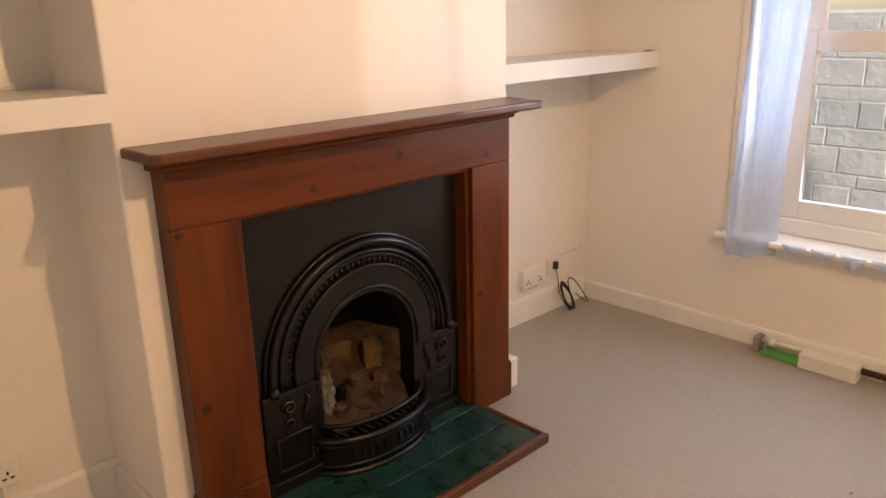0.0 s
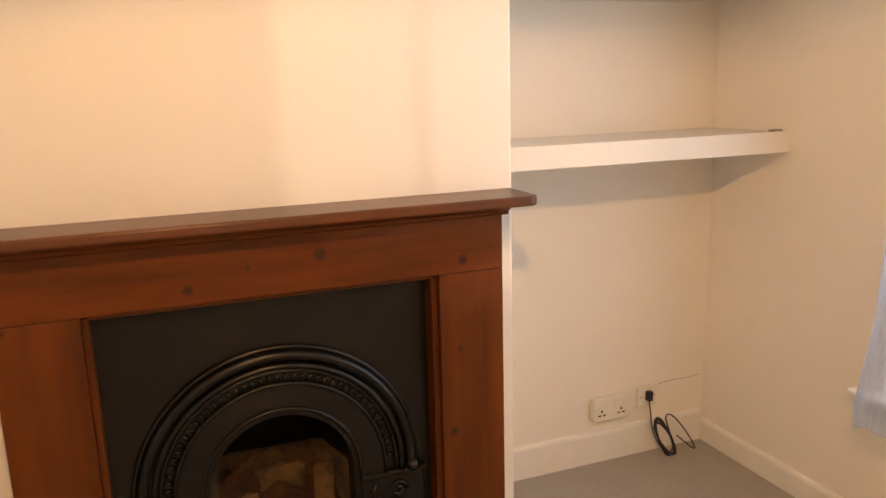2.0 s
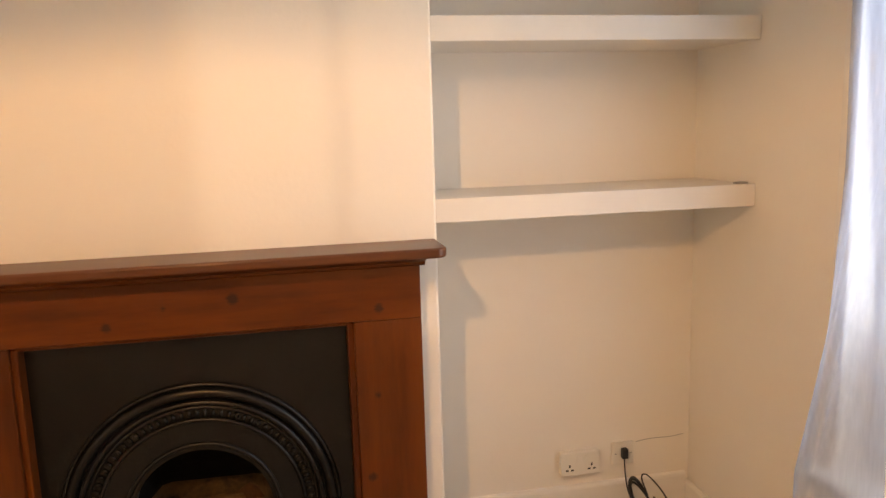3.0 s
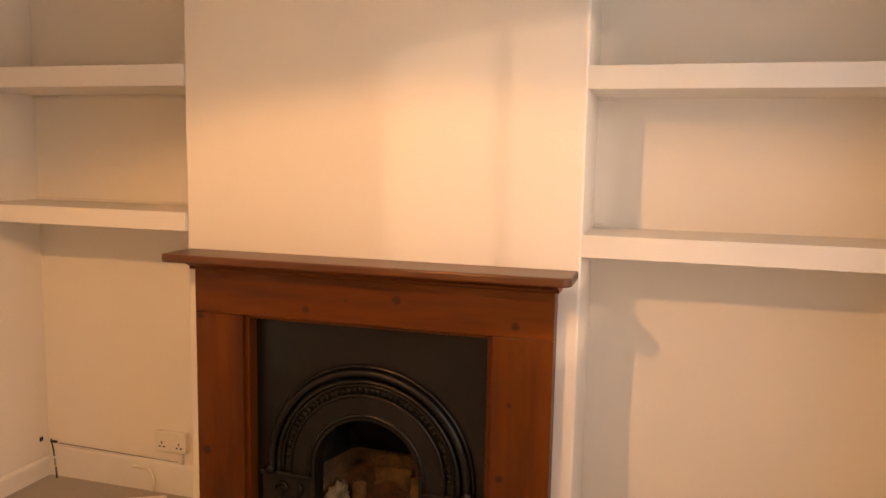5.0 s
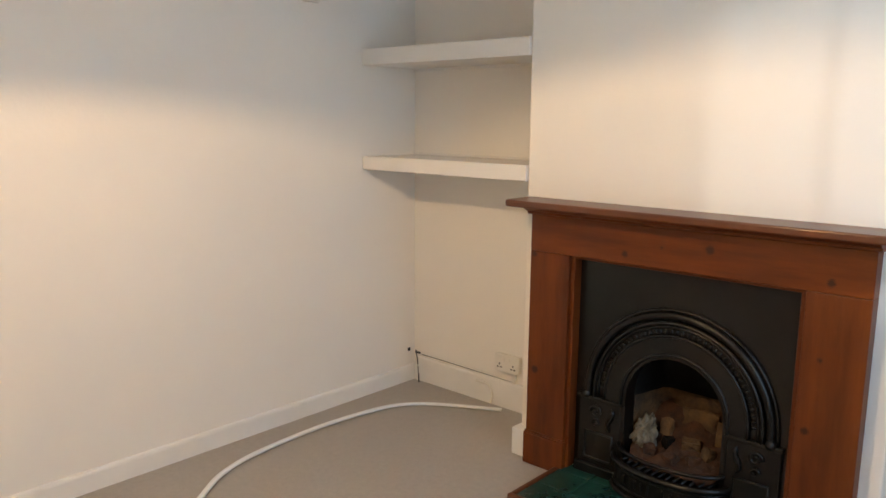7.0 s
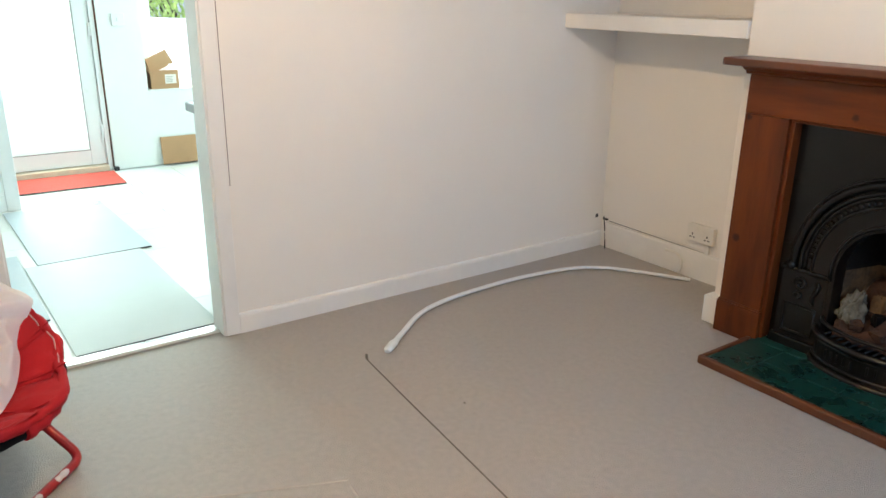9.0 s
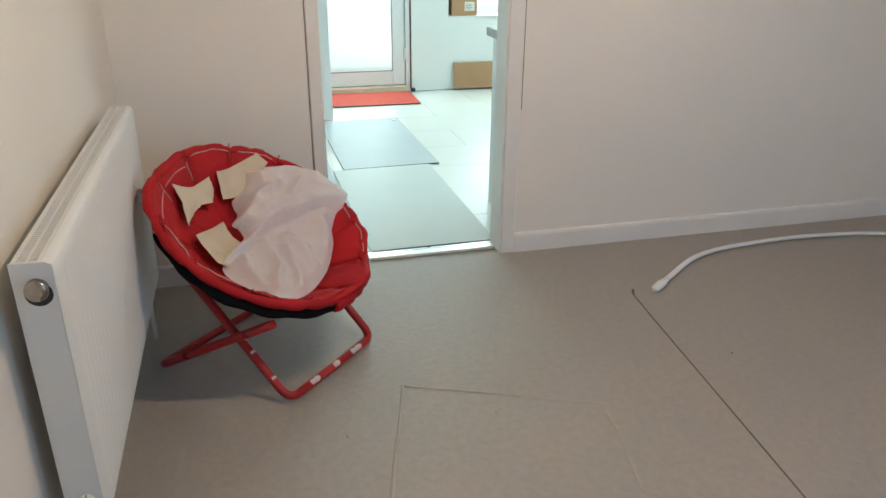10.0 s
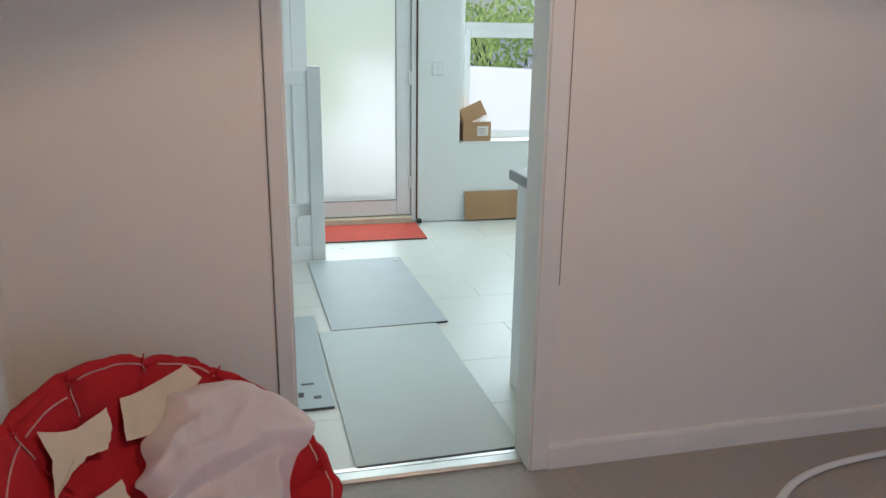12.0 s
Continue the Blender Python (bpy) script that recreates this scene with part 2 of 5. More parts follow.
structure("wall_window", bm, M_WALL, "cream painted wall with the sash window", "wall")


def skirting(name, along, a, b, face, height, out, label):
    """A board with a rounded top along a wall; out: +1 or -1, the way that it stands off."""
    prof = [(0, 0), (0.015, 0), (0.015, height - 0.014), (0.012, height - 0.004), (0.006, height), (0, height)]
    prof = [(face + out * p, z) for p, z in prof]
    structure(name, extrude(bmesh.new(), prof, a, b, "x" if along == "x" else "y"), M_TRIM, label, "skirting board")


skirting("skirting_door_wall", "y", DY1 + 0.066, YB, XL, 0.086, 1, "low white skirting board along the door wall")
skirting("skirting_door_wall", "y", YF, DY0 - 0.066, XL, 0.086, 1, "low white skirting board beside the doorway")
skirting("skirting_window_wall", "y", YF, YB, XR, 0.088, -1, "low white skirting board under the window")
skirting("skirting_alcove", "x", XL + 0.016, BX0, YB, 0.14, -1, "tall cracked white skirting board in the alcove")
skirting("skirting_alcove", "x", BX1, XR - 0.016, YB, 0.125, -1, "tall white skirting board in the alcove")
skirting("skirting_radiator_wall", "x", XL, XR, YF, 0.086, 1, "low white skirting board behind the radiator")
for x0, x1 in ((BX0 - 0.016, -0.186), (1.062, BX1 + 0.016)):
    bm = cube(x0, x1, -0.012, YB - 0.016, 0, 0.122, bevel=0.006)
    structure("skirting_breast", bm, M_TRIM, "white skirting block beside the fire surround", "skirting board")

# door lining and casing
lin = thing("door_lining", (XL - 0.06, -2.14, 0), "white painted doorway lining and casing without a door", "door frame", kind="structure")
part("jamb", cube(XL - DT - 0.004, XL + 0.004, DY1, DY1 + 0.03, 0, DH), M_TRIM, lin)
part("jamb", cube(XL - DT - 0.004, XL + 0.004, DY0 - 0.03, DY0, 0, DH), M_TRIM, lin)
part("head", cube(XL - DT - 0.004, XL + 0.004, DY0 - 0.03, DY1 + 0.03, DH, DH + 0.03), M_TRIM, lin)
part("casing", cube(XL, XL + 0.014, DY1 + 0.006, DY1 + 0.066, 0, DH + 0.06, bevel=0.004), M_TRIM, lin)
part("casing", cube(XL, XL + 0.014, DY0 - 0.050, DY0 - 0.006, 0, DH + 0.06, bevel=0.004), M_TRIM, lin)
part("casing", cube(XL, XL + 0.014, DY0 - 0.006, DY1 + 0.006, DH + 0.006, DH + 0.06, bevel=0.004), M_TRIM, lin)
# thin dark strips on the plaster draw the shaded crack and gap
part("crack", cube(XL, XL + 0.0012, DY1 + 0.0728, DY1 + 0.0754, 0.62, DH), M_TRIM_SHADE, lin, "dark crack between casing and plaster")
part("gap", cube(XL, XL + 0.0012, DY0 - 0.0525, DY0 - 0.051, 0.0, DH), M_TRIM_SHADE, lin, "dark gap beside the casing")

# ---- kitchen shell ----
KX, KY0, KY1 = -4.64, -3.7, 0.35
structure("kitchen_slab", cube(KX - 0.3, XL - DT, KY0, KY1, -0.12, -0.006), M_KWALL, "slab under the kitchen tiles", "floor")
structure("kitchen_ceiling", cube(KX - 0.3, XL - DT, KY0 - 0.1, KY1 + 0.1, H, H + 0.12), M_KWALL, "plain white kitchen ceiling", "ceiling")
structure("wall_kitchen_side", cube(KX - 0.3, XL - DT, KY0 - 0.1, KY0, 0, H), M_KWALL, "white painted kitchen wall", "wall")
# the gap in this unseen wall is added to let the fill light in
bm = cube(KX - 0.3, -4.0, KY1, KY1 + 0.2, 0, H)
block(bm, -2.2, XL - DT, KY1, KY1 + 0.2, 0, H)
block(bm, -4.0, -2.2, KY1, KY1 + 0.2, 0, 0.95)
block(bm, -4.0, -2.2, KY1, KY1 + 0.2, 2.1, H)
structure("wall_kitchen_fill_opening", bm, M_KWALL, "white painted kitchen wall with an unseen opening added for light", "wall")
KD0, KD1, KDH = -2.36, -1.43, 2.05       # garden door
KW0, KW1, KWZ0, KWZ1 = -1.12, 0.0, 0.587, 2.1   # kitchen window
bm = cube(KX - 0.3, KX, KY0, KD0, 0, H)
block(bm, KX - 0.3, KX, KD1, KW0, 0, H)
block(bm, KX - 0.3, KX, KW1, KY1, 0, H)
block(bm, KX - 0.3, KX, KD0, KD1, KDH, H)
block(bm, KX - 0.3, KX, KW0, KW1, 0, KWZ0)
block(bm, KX - 0.3, KX, KW0, KW1, KWZ1, H)
structure("wall_kitchen_garden", bm, M_KWALL, "white kitchen wall with the garden door and window", "wall")

# ---- more materials ----


def frosted(name, colour, rough, soft):
    """Obscured glass: a rough refraction with a little milky scatter."""
    m = bpy.data.materials.new(name)
    m.use_nodes = True
    n, l = m.node_tree.nodes, m.node_tree.links
    n.remove(n["Principled BSDF"])
    rf, tl, mx = n.new("ShaderNodeBsdfRefraction"), n.new("ShaderNodeBsdfTranslucent"), n.new("ShaderNodeMixShader")
    rf.inputs["Roughness"].default_value, rf.inputs["IOR"].default_value = rough, 1.12
    rf.inputs["Color"].default_value = tl.inputs["Color"].default_value = (*colour, 1)
    mx.inputs[0].default_value = soft
    l.new(rf.outputs[0], mx.inputs[1])
    l.new(tl.outputs[0], mx.inputs[2])
    l.new(mx.outputs[0], n["Material Output"].inputs[0])
    return m


M_FROSTDOOR = frosted("frosted_door_glass", (1.0, 1.0, 0.90), 0.5, 0.45)
fn, fl = M_FROSTDOOR.node_tree.nodes, M_FROSTDOOR.node_tree.links
rough_glass, blend = fn.new("ShaderNodeBsdfPrincipled"), fn.new("ShaderNodeMixShader")
rough_glass.inputs["Transmission Weight"].default_value, rough_glass.inputs["Roughness"].default_value = 1, 0.35
seen_through = fn["Material Output"].inputs[0].links[0].from_socket
blend.inputs[0].default_value = 0.55
fl.new(seen_through, blend.inputs[1])
fl.new(rough_glass.outputs[0], blend.inputs[2])
fl.new(blend.outputs[0], fn["Material Output"].inputs[0])
M_TILE = material("green_glazed_tile", (0.010, 0.058, 0.046), 0.27, vary=0.3, scale=16, fine=50, bump=0.0010, tone=(0.002, 0.009, 0.008))
M_GROUT = material("dark_grout", (0.018, 0.030, 0.026), 0.9, bump=0.002)
M_BRICKBACK = material("sooty_firebrick", (0.150, 0.084, 0.033), 0.95, vary=0.4, scale=15, fine=60, bump=0.012, tone=(0.006, 0.005, 0.004))
M_ASH = material("rusty_ash", (0.085, 0.034, 0.013), 1.0, vary=0.4, scale=24, fine=80, bump=0.012, tone=(0.007, 0.005, 0.004))
M_RAG = material("pale_grey_rag", (0.21, 0.195, 0.15), 0.9, vary=0.4, scale=30, fine=80, bump=0.006, tone=(0.03, 0.022, 0.012))
M_SOOT = material("thick_black_soot", (0.012, 0.010, 0.009), 1.0, vary=0.3, scale=12, bump=0.006, spec=0.1)
M_KTILE = material("cream_floor_tile", (0.74, 0.76, 0.71), 0.3, vary=0.025, scale=1.2, fine=40, bump=0.0002)
M_MATG = material("grey_green_floor_mat", (0.59, 0.66, 0.645), 0.5, vary=0.05, scale=4, fine=180, bump=0.001)
M_MATB = material("blue_grey_floor_mat", (0.50, 0.57, 0.60), 0.5, vary=0.06, scale=5, fine=120, bump=0.001)
M_MATR = material("red_door_mat", (0.62, 0.095, 0.065), 0.9, vary=0.12, scale=20, fine=250, bump=0.003)
M_CARD = material("brown_cardboard", (0.47, 0.29, 0.15), 0.85, vary=0.08, scale=7, fine=70, bump=0.0006)
M_PAPER = material("white_paper", (0.80, 0.78, 0.72), 0.8, vary=0.04, scale=10, bump=0.0006)
M_CREAM = material("cream_torn_fabric", (0.72, 0.62, 0.47), 0.9, vary=0.1, scale=14, fine=160, bump=0.001)
M_RED = material("worn_red_canvas", (0.50, 0.012, 0.018), 0.7, vary=0.22, scale=9, fine=240, bump=0.002, tone=(0.32, 0.007, 0.012), spec=0.25)
M_PIPING = material("faded_pink_piping", (0.72, 0.42, 0.38), 0.8, vary=0.25, scale=60, bump=0.0005)
M_REDTUBE = material("red_painted_steel", (0.40, 0.014, 0.018), 0.3, vary=0.15, scale=14, bump=0.0003)
M_CHIP = material("bare_chipped_steel", (0.80, 0.70, 0.66), 0.6, vary=0.15, scale=40, bump=0.0005)
M_BLACKCLOTH = material("black_canvas", (0.010, 0.009, 0.010), 0.9, vary=0.2, fine=240, bump=0.001, spec=0.08)
M_RAD = material("white_radiator_enamel", (0.80, 0.80, 0.78), 0.5, vary=0.015, scale=0.8, bump=0, spec=0.3)
M_NICKEL = material("tarnished_nickel", (0.52, 0.48, 0.43), 0.20, 1.0, vary=0.2, scale=60, bump=0)
M_CHROME = material("chrome", (0.80, 0.78, 0.74), 0.18, 1.0, vary=0.08, bump=0)
M_WORKTOP = material("grey_laminate_worktop", (0.24, 0.26, 0.26), 0.4, vary=0.1, scale=30, bump=0.0003)
M_UPVC = material("white_window_plastic", (0.82, 0.84, 0.84), 0.3, vary=0.02, bump=0)
M_GREEN = material("green_tape", (0.10, 0.42, 0.09), 0.5, vary=0.15, scale=15, bump=0.001)
M_GREY = material("grey_plastic", (0.33, 0.32, 0.31), 0.5, vary=0.1, bump=0)
M_SENSOR = material("pale_grey_vent_plastic", (0.50, 0.47, 0.44), 0.5, vary=0.1, bump=0)
M_STONE = material("pale_garden_stone", (0.52, 0.58, 0.60), 0.9, vary=0.14, scale=7, fine=30, bump=0.01)
M_GROUND = material("garden_paving", (0.50, 0.49, 0.46), 0.9, vary=0.15, scale=1.2, fine=30, bump=0.006)
M_RENDER = material("white_rendered_masonry", (0.86, 0.86, 0.84), 0.8, vary=0.03, scale=2, bump=0.002)
M_LEAF = sheer("green_leaves", (0.60, 0.72, 0.26), 0.0, 0.0)
M_BARK = material("grey_bark", (0.14, 0.11, 0.08), 0.9, vary=0.25, bump=0.006)
M_CLOTH = sheer("crumpled_white_chiffon", (0.93, 0.90, 0.90), 0.12, 0.04, 0.26)
M_LINEN = material("crumpled_white_muslin", (0.78, 0.73, 0.73), 0.85, vary=0.03, scale=9, fine=220, bump=0.0008)
M_SHADE = sheer("cream_lampshade_cloth", (0.85, 0.69, 0.48), 0.03)
M_CREASE = material("carpet_seam_shadow_gap", (0.17, 0.145, 0.12), 1.0, bump=0)
M_CREASEL = material("raised_carpet_crease", (0.54, 0.49, 0.43), 1.0, bump=0.002)

# ---- fire surround ----
CX = 0.435          # middle of the fireplace
sur = thing("fire_surround", (CX, 0, 0), "red-brown stained pine fire surround with knots and a mantel shelf", "fireplace surround")
Y0, Y1 = -0.035, BY - 0.001
part("header", cube(-0.185, 1.061, Y0, Y1, 0.914, 1.062, bevel=0.003), M_WOODX, sur)
for x0, x1 in ((-0.185, 0.0), (0.872, 1.061)):
    part("jamb", cube(x0, x1, Y0, Y1, 0.145, 0.9135, bevel=0.003), M_WOODZ, sur)
    part("plinth", cube(x0 - 0.007, x1 + 0.006, Y0 - 0.010, Y1, 0, 0.138, bevel=0.004), M_WOODZ, sur)
    part("plinth_moulding", cube(x0 - 0.004, x1 + 0.003, Y0 - 0.006, Y1, 0.138, 0.146, bevel=0.003), M_WOODZ, sur)
for x0, x1 in ((-0.002, 0.016), (0.854, 0.874)):
    part("inner_bead", cube(x0, x1, -0.020, 0.045, 0.03, 0.914, bevel=0.004), M_WOODZ, sur)
part("inner_bead", cube(-0.002, 0.874, -0.020, 0.045, 0.902, 0.915, bevel=0.004), M_WOODX, sur)
prof = [(BY, 1.062), (-0.040, 1.062), (-0.046, 1.066), (-0.048, 1.074), (-0.062, 1.080), (-0.078, 1.090), (-0.080, 1.097), (BY, 1.097)]
part("cornice", extrude(bmesh.new(), prof, -0.198, 1.074, "x"), M_WOODX, sur)


def shelf_outline(x0, x1, y0, y1, r0, r1):
    pts = [(x1, y1), (x0, y1)]
    pts += [(x0 + r0 - r0 * math.cos(a), y0 + r0 - r0 * math.sin(a)) for a in (math.pi / 2 * i / 8 for i in range(9))]
    pts += [(x1 - r1 + r1 * math.sin(a), y0 + r1 - r1 * math.cos(a)) for a in (math.pi / 2 * i / 8 for i in range(9))]
    return pts


bm = extrude(bmesh.new(), shelf_outline(-0.248, 1.120, -0.146, BY - 0.001, 0.026, 0.030), 1.0965, 1.124, "z")
rim = [e for e in bm.edges if all(abs(v.co.z - 1.124) < 1e-4 or abs(v.co.z - 1.0965) < 1e-4 for v in e.verts)
       and abs(e.verts[0].co.z - e.verts[1].co.z) < 1e-5]
bmesh.ops.bevel(bm, geom=rim, offset=0.007, segments=3, affect="EDGES", profile=0.5)
part("mantel_shelf", bm, M_MANTEL, sur, "dark brown mantel shelf with rounded corners")
bm = bmesh.new()
bmesh.ops.create_uvsphere(bm, u_segments=10, v_segments=6, radius=0.0035, matrix=pose(1.098, -0.1410, 1.109))
part("nail_head", bm, M_CHROME, sur, "small bright nail head")

# ---- cast iron fireplace ----
iron = thing("cast_iron_fireplace", (CX, 0.03, 0.03), "black cast iron arched fireplace insert with beading and bowed grate", "fireplace")
SP = 0.385          # springing of the arch


def arch(r, y, low, n=36):
    pts = [(CX - r, y, low)] if low < SP else []
    pts += [(CX - r * math.cos(math.pi * i / n), y, SP + r * math.sin(math.pi * i / n)) for i in range(n + 1)]
    return pts + ([(CX + r, y, low)] if low < SP else [])


def arch_band(r0, r1, y0, y1, low):
    out = [(p[0], p[2]) for p in arch(r1, 0, low)] + [(p[0], p[2]) for p in reversed(arch(r0, 0, low))]
    return extrude(bmesh.new(), out, y0, y1)


plate = [(0.014, 0.024)] + [(p[0], p[2]) for p in arch(0.205, 0, 0.024)] + [(0.856, 0.024), (0.856, 0.904), (0.014, 0.904)]
part("back_plate", extrude(bmesh.new(), plate, 0.030, 0.044), M_IRON, iron)
part("throat", arch_band(0.190, 0.207, 0.012, 0.085, 0.10), M_IRON, iron)
part("arch_band", arch_band(0.207, 0.278, 0.010, 0.030, 0.345), M_IRON, iron)
part("arch_cove", arch_band(0.278, 0.318, 0.021, 0.030, 0.345), M_IRON, iron)
for r, rad, y in ((0.374, 0.0075, 0.024), (0.355, 0.0145, 0.014), (0.326, 0.0085, 0.012), (0.312, 0.006, 0.016), (0.278, 0.006, 0.010), (0.208, 0.007, 0.010)):
    part("arch_moulding", tube(bmesh.new(), arch(r, y, 0.350), rad, 8), M_IRON, iron)
for k in range(43):
    a = math.radians(3 + 174 * k / 42)
    bm = bmesh.new()
    m = Matrix.Translation((CX - 0.294 * math.cos(a), 0.018, SP + 0.294 * math.sin(a))) @ Matrix.Rotation(a, 4, "Y") @ Matrix.Diagonal((1.5, 0.8, 0.75, 1))
    bmesh.ops.create_icosphere(bm, subdivisions=1, radius=0.0085, matrix=m)
    for f in bm.faces:
        f.smooth = True
    part("bead", bm, M_IRON, iron)
for s in (-1, 1):
    px = CX + s * 0.300
    part("pilaster", cube(px - 0.095, px + 0.095, 0.012, 0.030, 0.024, 0.350, bevel=0.006), M_IRON, iron)
    part("pilaster_base", cube(px - 0.102, px + 0.102, 0.000, 0.030, 0.024, 0.070, bevel=0.006), M_IRON, iron)
    part("capital", cube(px - 0.100, px + 0.100, 0.004, 0.030, 0.338, 0.356, bevel=0.005), M_IRON, iron)
    frame_pts = [(px - 0.06, 0.010, 0.095), (px + 0.06, 0.010, 0.095), (px + 0.06, 0.010, 0.205), (px - 0.06, 0.010, 0.205)]
    part("panel_moulding", tube(bmesh.new(), frame_pts, 0.006, 6, closed=True), M_IRON, iron)
    for cz, rr in ((0.295, 0.026), (0.245, 0.017)):
        spiral = [(px + s * (0.012 + (rr - 0.0011 * i) * math.cos(i * 0.45)), 0.008, cz + (rr - 0.0011 * i) * math.sin(i * 0.45)) for i in range(int(rr / 0.0013))]
        part("scroll", tube(bmesh.new(), spiral, 0.006, 6), M_IRON, iron)
    leaf = [(px - s * 0.05 + s * 0.010 * math.sin(i), 0.009, 0.225 + 0.016 * i) for i in range(7)]
    part("acanthus", tube(bmesh.new(), leaf, [0.004, 0.009, 0.007, 0.011, 0.008, 0.010, 0.003], 6), M_IRON, iron)
    bm = bmesh.new()
    bmesh.ops.create_uvsphere(bm, u_segments=12, v_segments=8, radius=0.019, matrix=pose(CX + s * 0.358, 0.008, 0.362))
    for f in bm.faces:
        f.smooth = True
    part("boss", bm, M_IRON, iron)

# bowed front and grate


def bow(rx, ry, z, n=20, span=math.pi / 2):
    return [(CX + rx * math.sin(a), 0.030 - ry * math.cos(a), z) for a in (-span + 2 * span * i / n for i in range(n + 1))]


outer, inner = bow(0.222, 0.118, 0), bow(0.208, 0.105, 0)
part("ash_fret", extrude(bmesh.new(), [(p[0], p[1]) for p in outer] + [(p[0], p[1]) for p in reversed(inner)], 0.032, 0.140, "z"), M_IRON, iron)
for z, rad, g in ((0.034, 0.012, 0.006), (0.058, 0.005, 0.003), (0.128, 0.005, 0.003), (0.147, 0.013, 0.006), (0.192, 0.008, -0.012)):
    part("rail", tube(bmesh.new(), bow(0.222 + g, 0.118 + g, z), rad, 8), M_IRON, iron)
for k in range(-5, 6):
    if k == 0:
        continue
    a = 0.13 * k
    x, y = CX + 0.224 * math.sin(a), 0.030 - 0.120 * math.cos(a)
    bm = cube(-0.004, 0.004, -0.004, 0.004, 0.078, 0.112, bevel=0.002, seg=1)
    bm.transform(Matrix.Translation((x, y, 0)) @ Matrix.Rotation(a, 4, "Z"))
    part("fret_bar", bm, M_IRON, iron)
for k in range(-6, 7):
    x = CX + 0.028 * k
    yf = 0.030 - 0.100 * math.sqrt(max(0.02, 1 - (0.028 * k / 0.205) ** 2))
    part("grate_bar", tube(bmesh.new(), [(x, yf, 0.150), (x, 0.16, 0.135)], 0.0055, 6), M_IRON, iron)
part("ash_floor", cube(0.24, 0.63, 0.03, 0.33, 0.024, 0.060), M_GROUT, iron)
# firebox of rough sooty bricks
bm = bmesh.new()
rows_z, seen = 9, []
for i in range(rows_z + 1):
    z = 0.06 + 0.56 * i / rows_z
    lean = 0.10 * max(0, i - 4) / 5
    row = []
    for j in range(15):
        u = j / 14
        if u < 0.25:
            x, y = 0.232 + 0.06 * u / 0.25, 0.05 + 0.24 * u / 0.25
        elif u > 0.75:
            x, y = 0.638 - 0.06 * (1 - u) / 0.25, 0.05 + 0.24 * (1 - u) / 0.25
        else:
            x, y = 0.292 + 0.286 * (u - 0.25) / 0.5, 0.29
        k = noise.noise(Vector((x * 9, y * 9, z * 9))) * 0.010
        row.append(bm.verts.new((x, max(0.058, y - (lean if 0.25 <= u <= 0.75 else 0) + k), z)))
    seen.append(row)
for i in range(rows_z):
    for j in range(14):
        f = bm.faces.new((seen[i][j], seen[i][j + 1], seen[i + 1][j + 1], seen[i + 1][j]))
        f.smooth, f.material_index = True, int(i > 4)
ob = part("fireback", bm, M_BRICKBACK, iron, "sooty tan firebrick lining")
ob.data.materials.append(M_SOOT)
bm = bmesh.new()
rows = []
for i in range(15):
    row = []
    for j in range(15):
        u, v = i / 14, j / 14
        x, y = 0.250 + 0.37 * u, -0.02 + 0.30 * v
        if v < 0.3:
            x = CX + (x - CX) * (0.80 + 0.67 * v)
        z = 0.150 + 0.16 * v ** 1.4 + 0.030 * noise.noise(Vector((x * 16, y * 16, 2))) + 0.014 * noise.noise(Vector((x * 45, y * 45, 2)))
        row.append(bm.verts.new((x, y, z)))
    rows.append(row)
for a, b in zip(rows, rows[1:]):
    for j in range(14):
        bm.faces.new((a[j], a[j + 1], b[j + 1], b[j])).smooth = True
part("ash_bed", bm, M_ASH, iron, "rust-brown rubble and ash in the grate")
for x, y, z, sx, sy, sz, tx, tz, mat in ((0.352, 0.16, 0.225, 0.050, 0.028, 0.12, -10, -8, M_BRICKBACK),
                                         (0.455, 0.235, 0.275, 0.14, 0.03, 0.09, -12, 3, M_BRICKBACK), (0.572, 0.18, 0.26, 0.06, 0.03, 0.12, -8, -22, M_BRICKBACK),
                                         (0.330, 0.06, 0.185, 0.045, 0.035, 0.035, 20, 30, M_ASH), (0.420, 0.05, 0.180, 0.06, 0.04, 0.03, 10, -20, M_ASH),
                                         (0.505, 0.07, 0.185, 0.05, 0.04, 0.035, -15, 40, M_ASH), (0.470, 0.13, 0.222, 0.07, 0.04, 0.04, 12, 15, M_BRICKBACK),
                                         (0.545, 0.10, 0.215, 0.05, 0.03, 0.05, -20, -35, M_BRICKBACK), (0.385, 0.11, 0.212, 0.04, 0.03, 0.045, 5, 60, M_SOOT)):
    bm = bmesh.new()
    bmesh.ops.create_cube(bm, size=1)
    bmesh.ops.subdivide_edges(bm, edges=bm.edges[:], cuts=7, use_grid_fill=True)
    for v in bm.verts:
        n = noise.noise(v.co * 2.3 + Vector((x * 40, y * 30, z * 20))) + 0.5 * noise.noise(v.co * 6 + Vector((x * 40, 0, 0)))
        v.co *= (1 + 0.22 * n) * (1 - 0.10 * v.co.length_squared)
    bm.transform(pose(x, y, z, tx, 0, tz) @ Matrix.Diagonal((sx, sy, sz, 1)))
    part("broken_firebrick", bm, mat, iron)

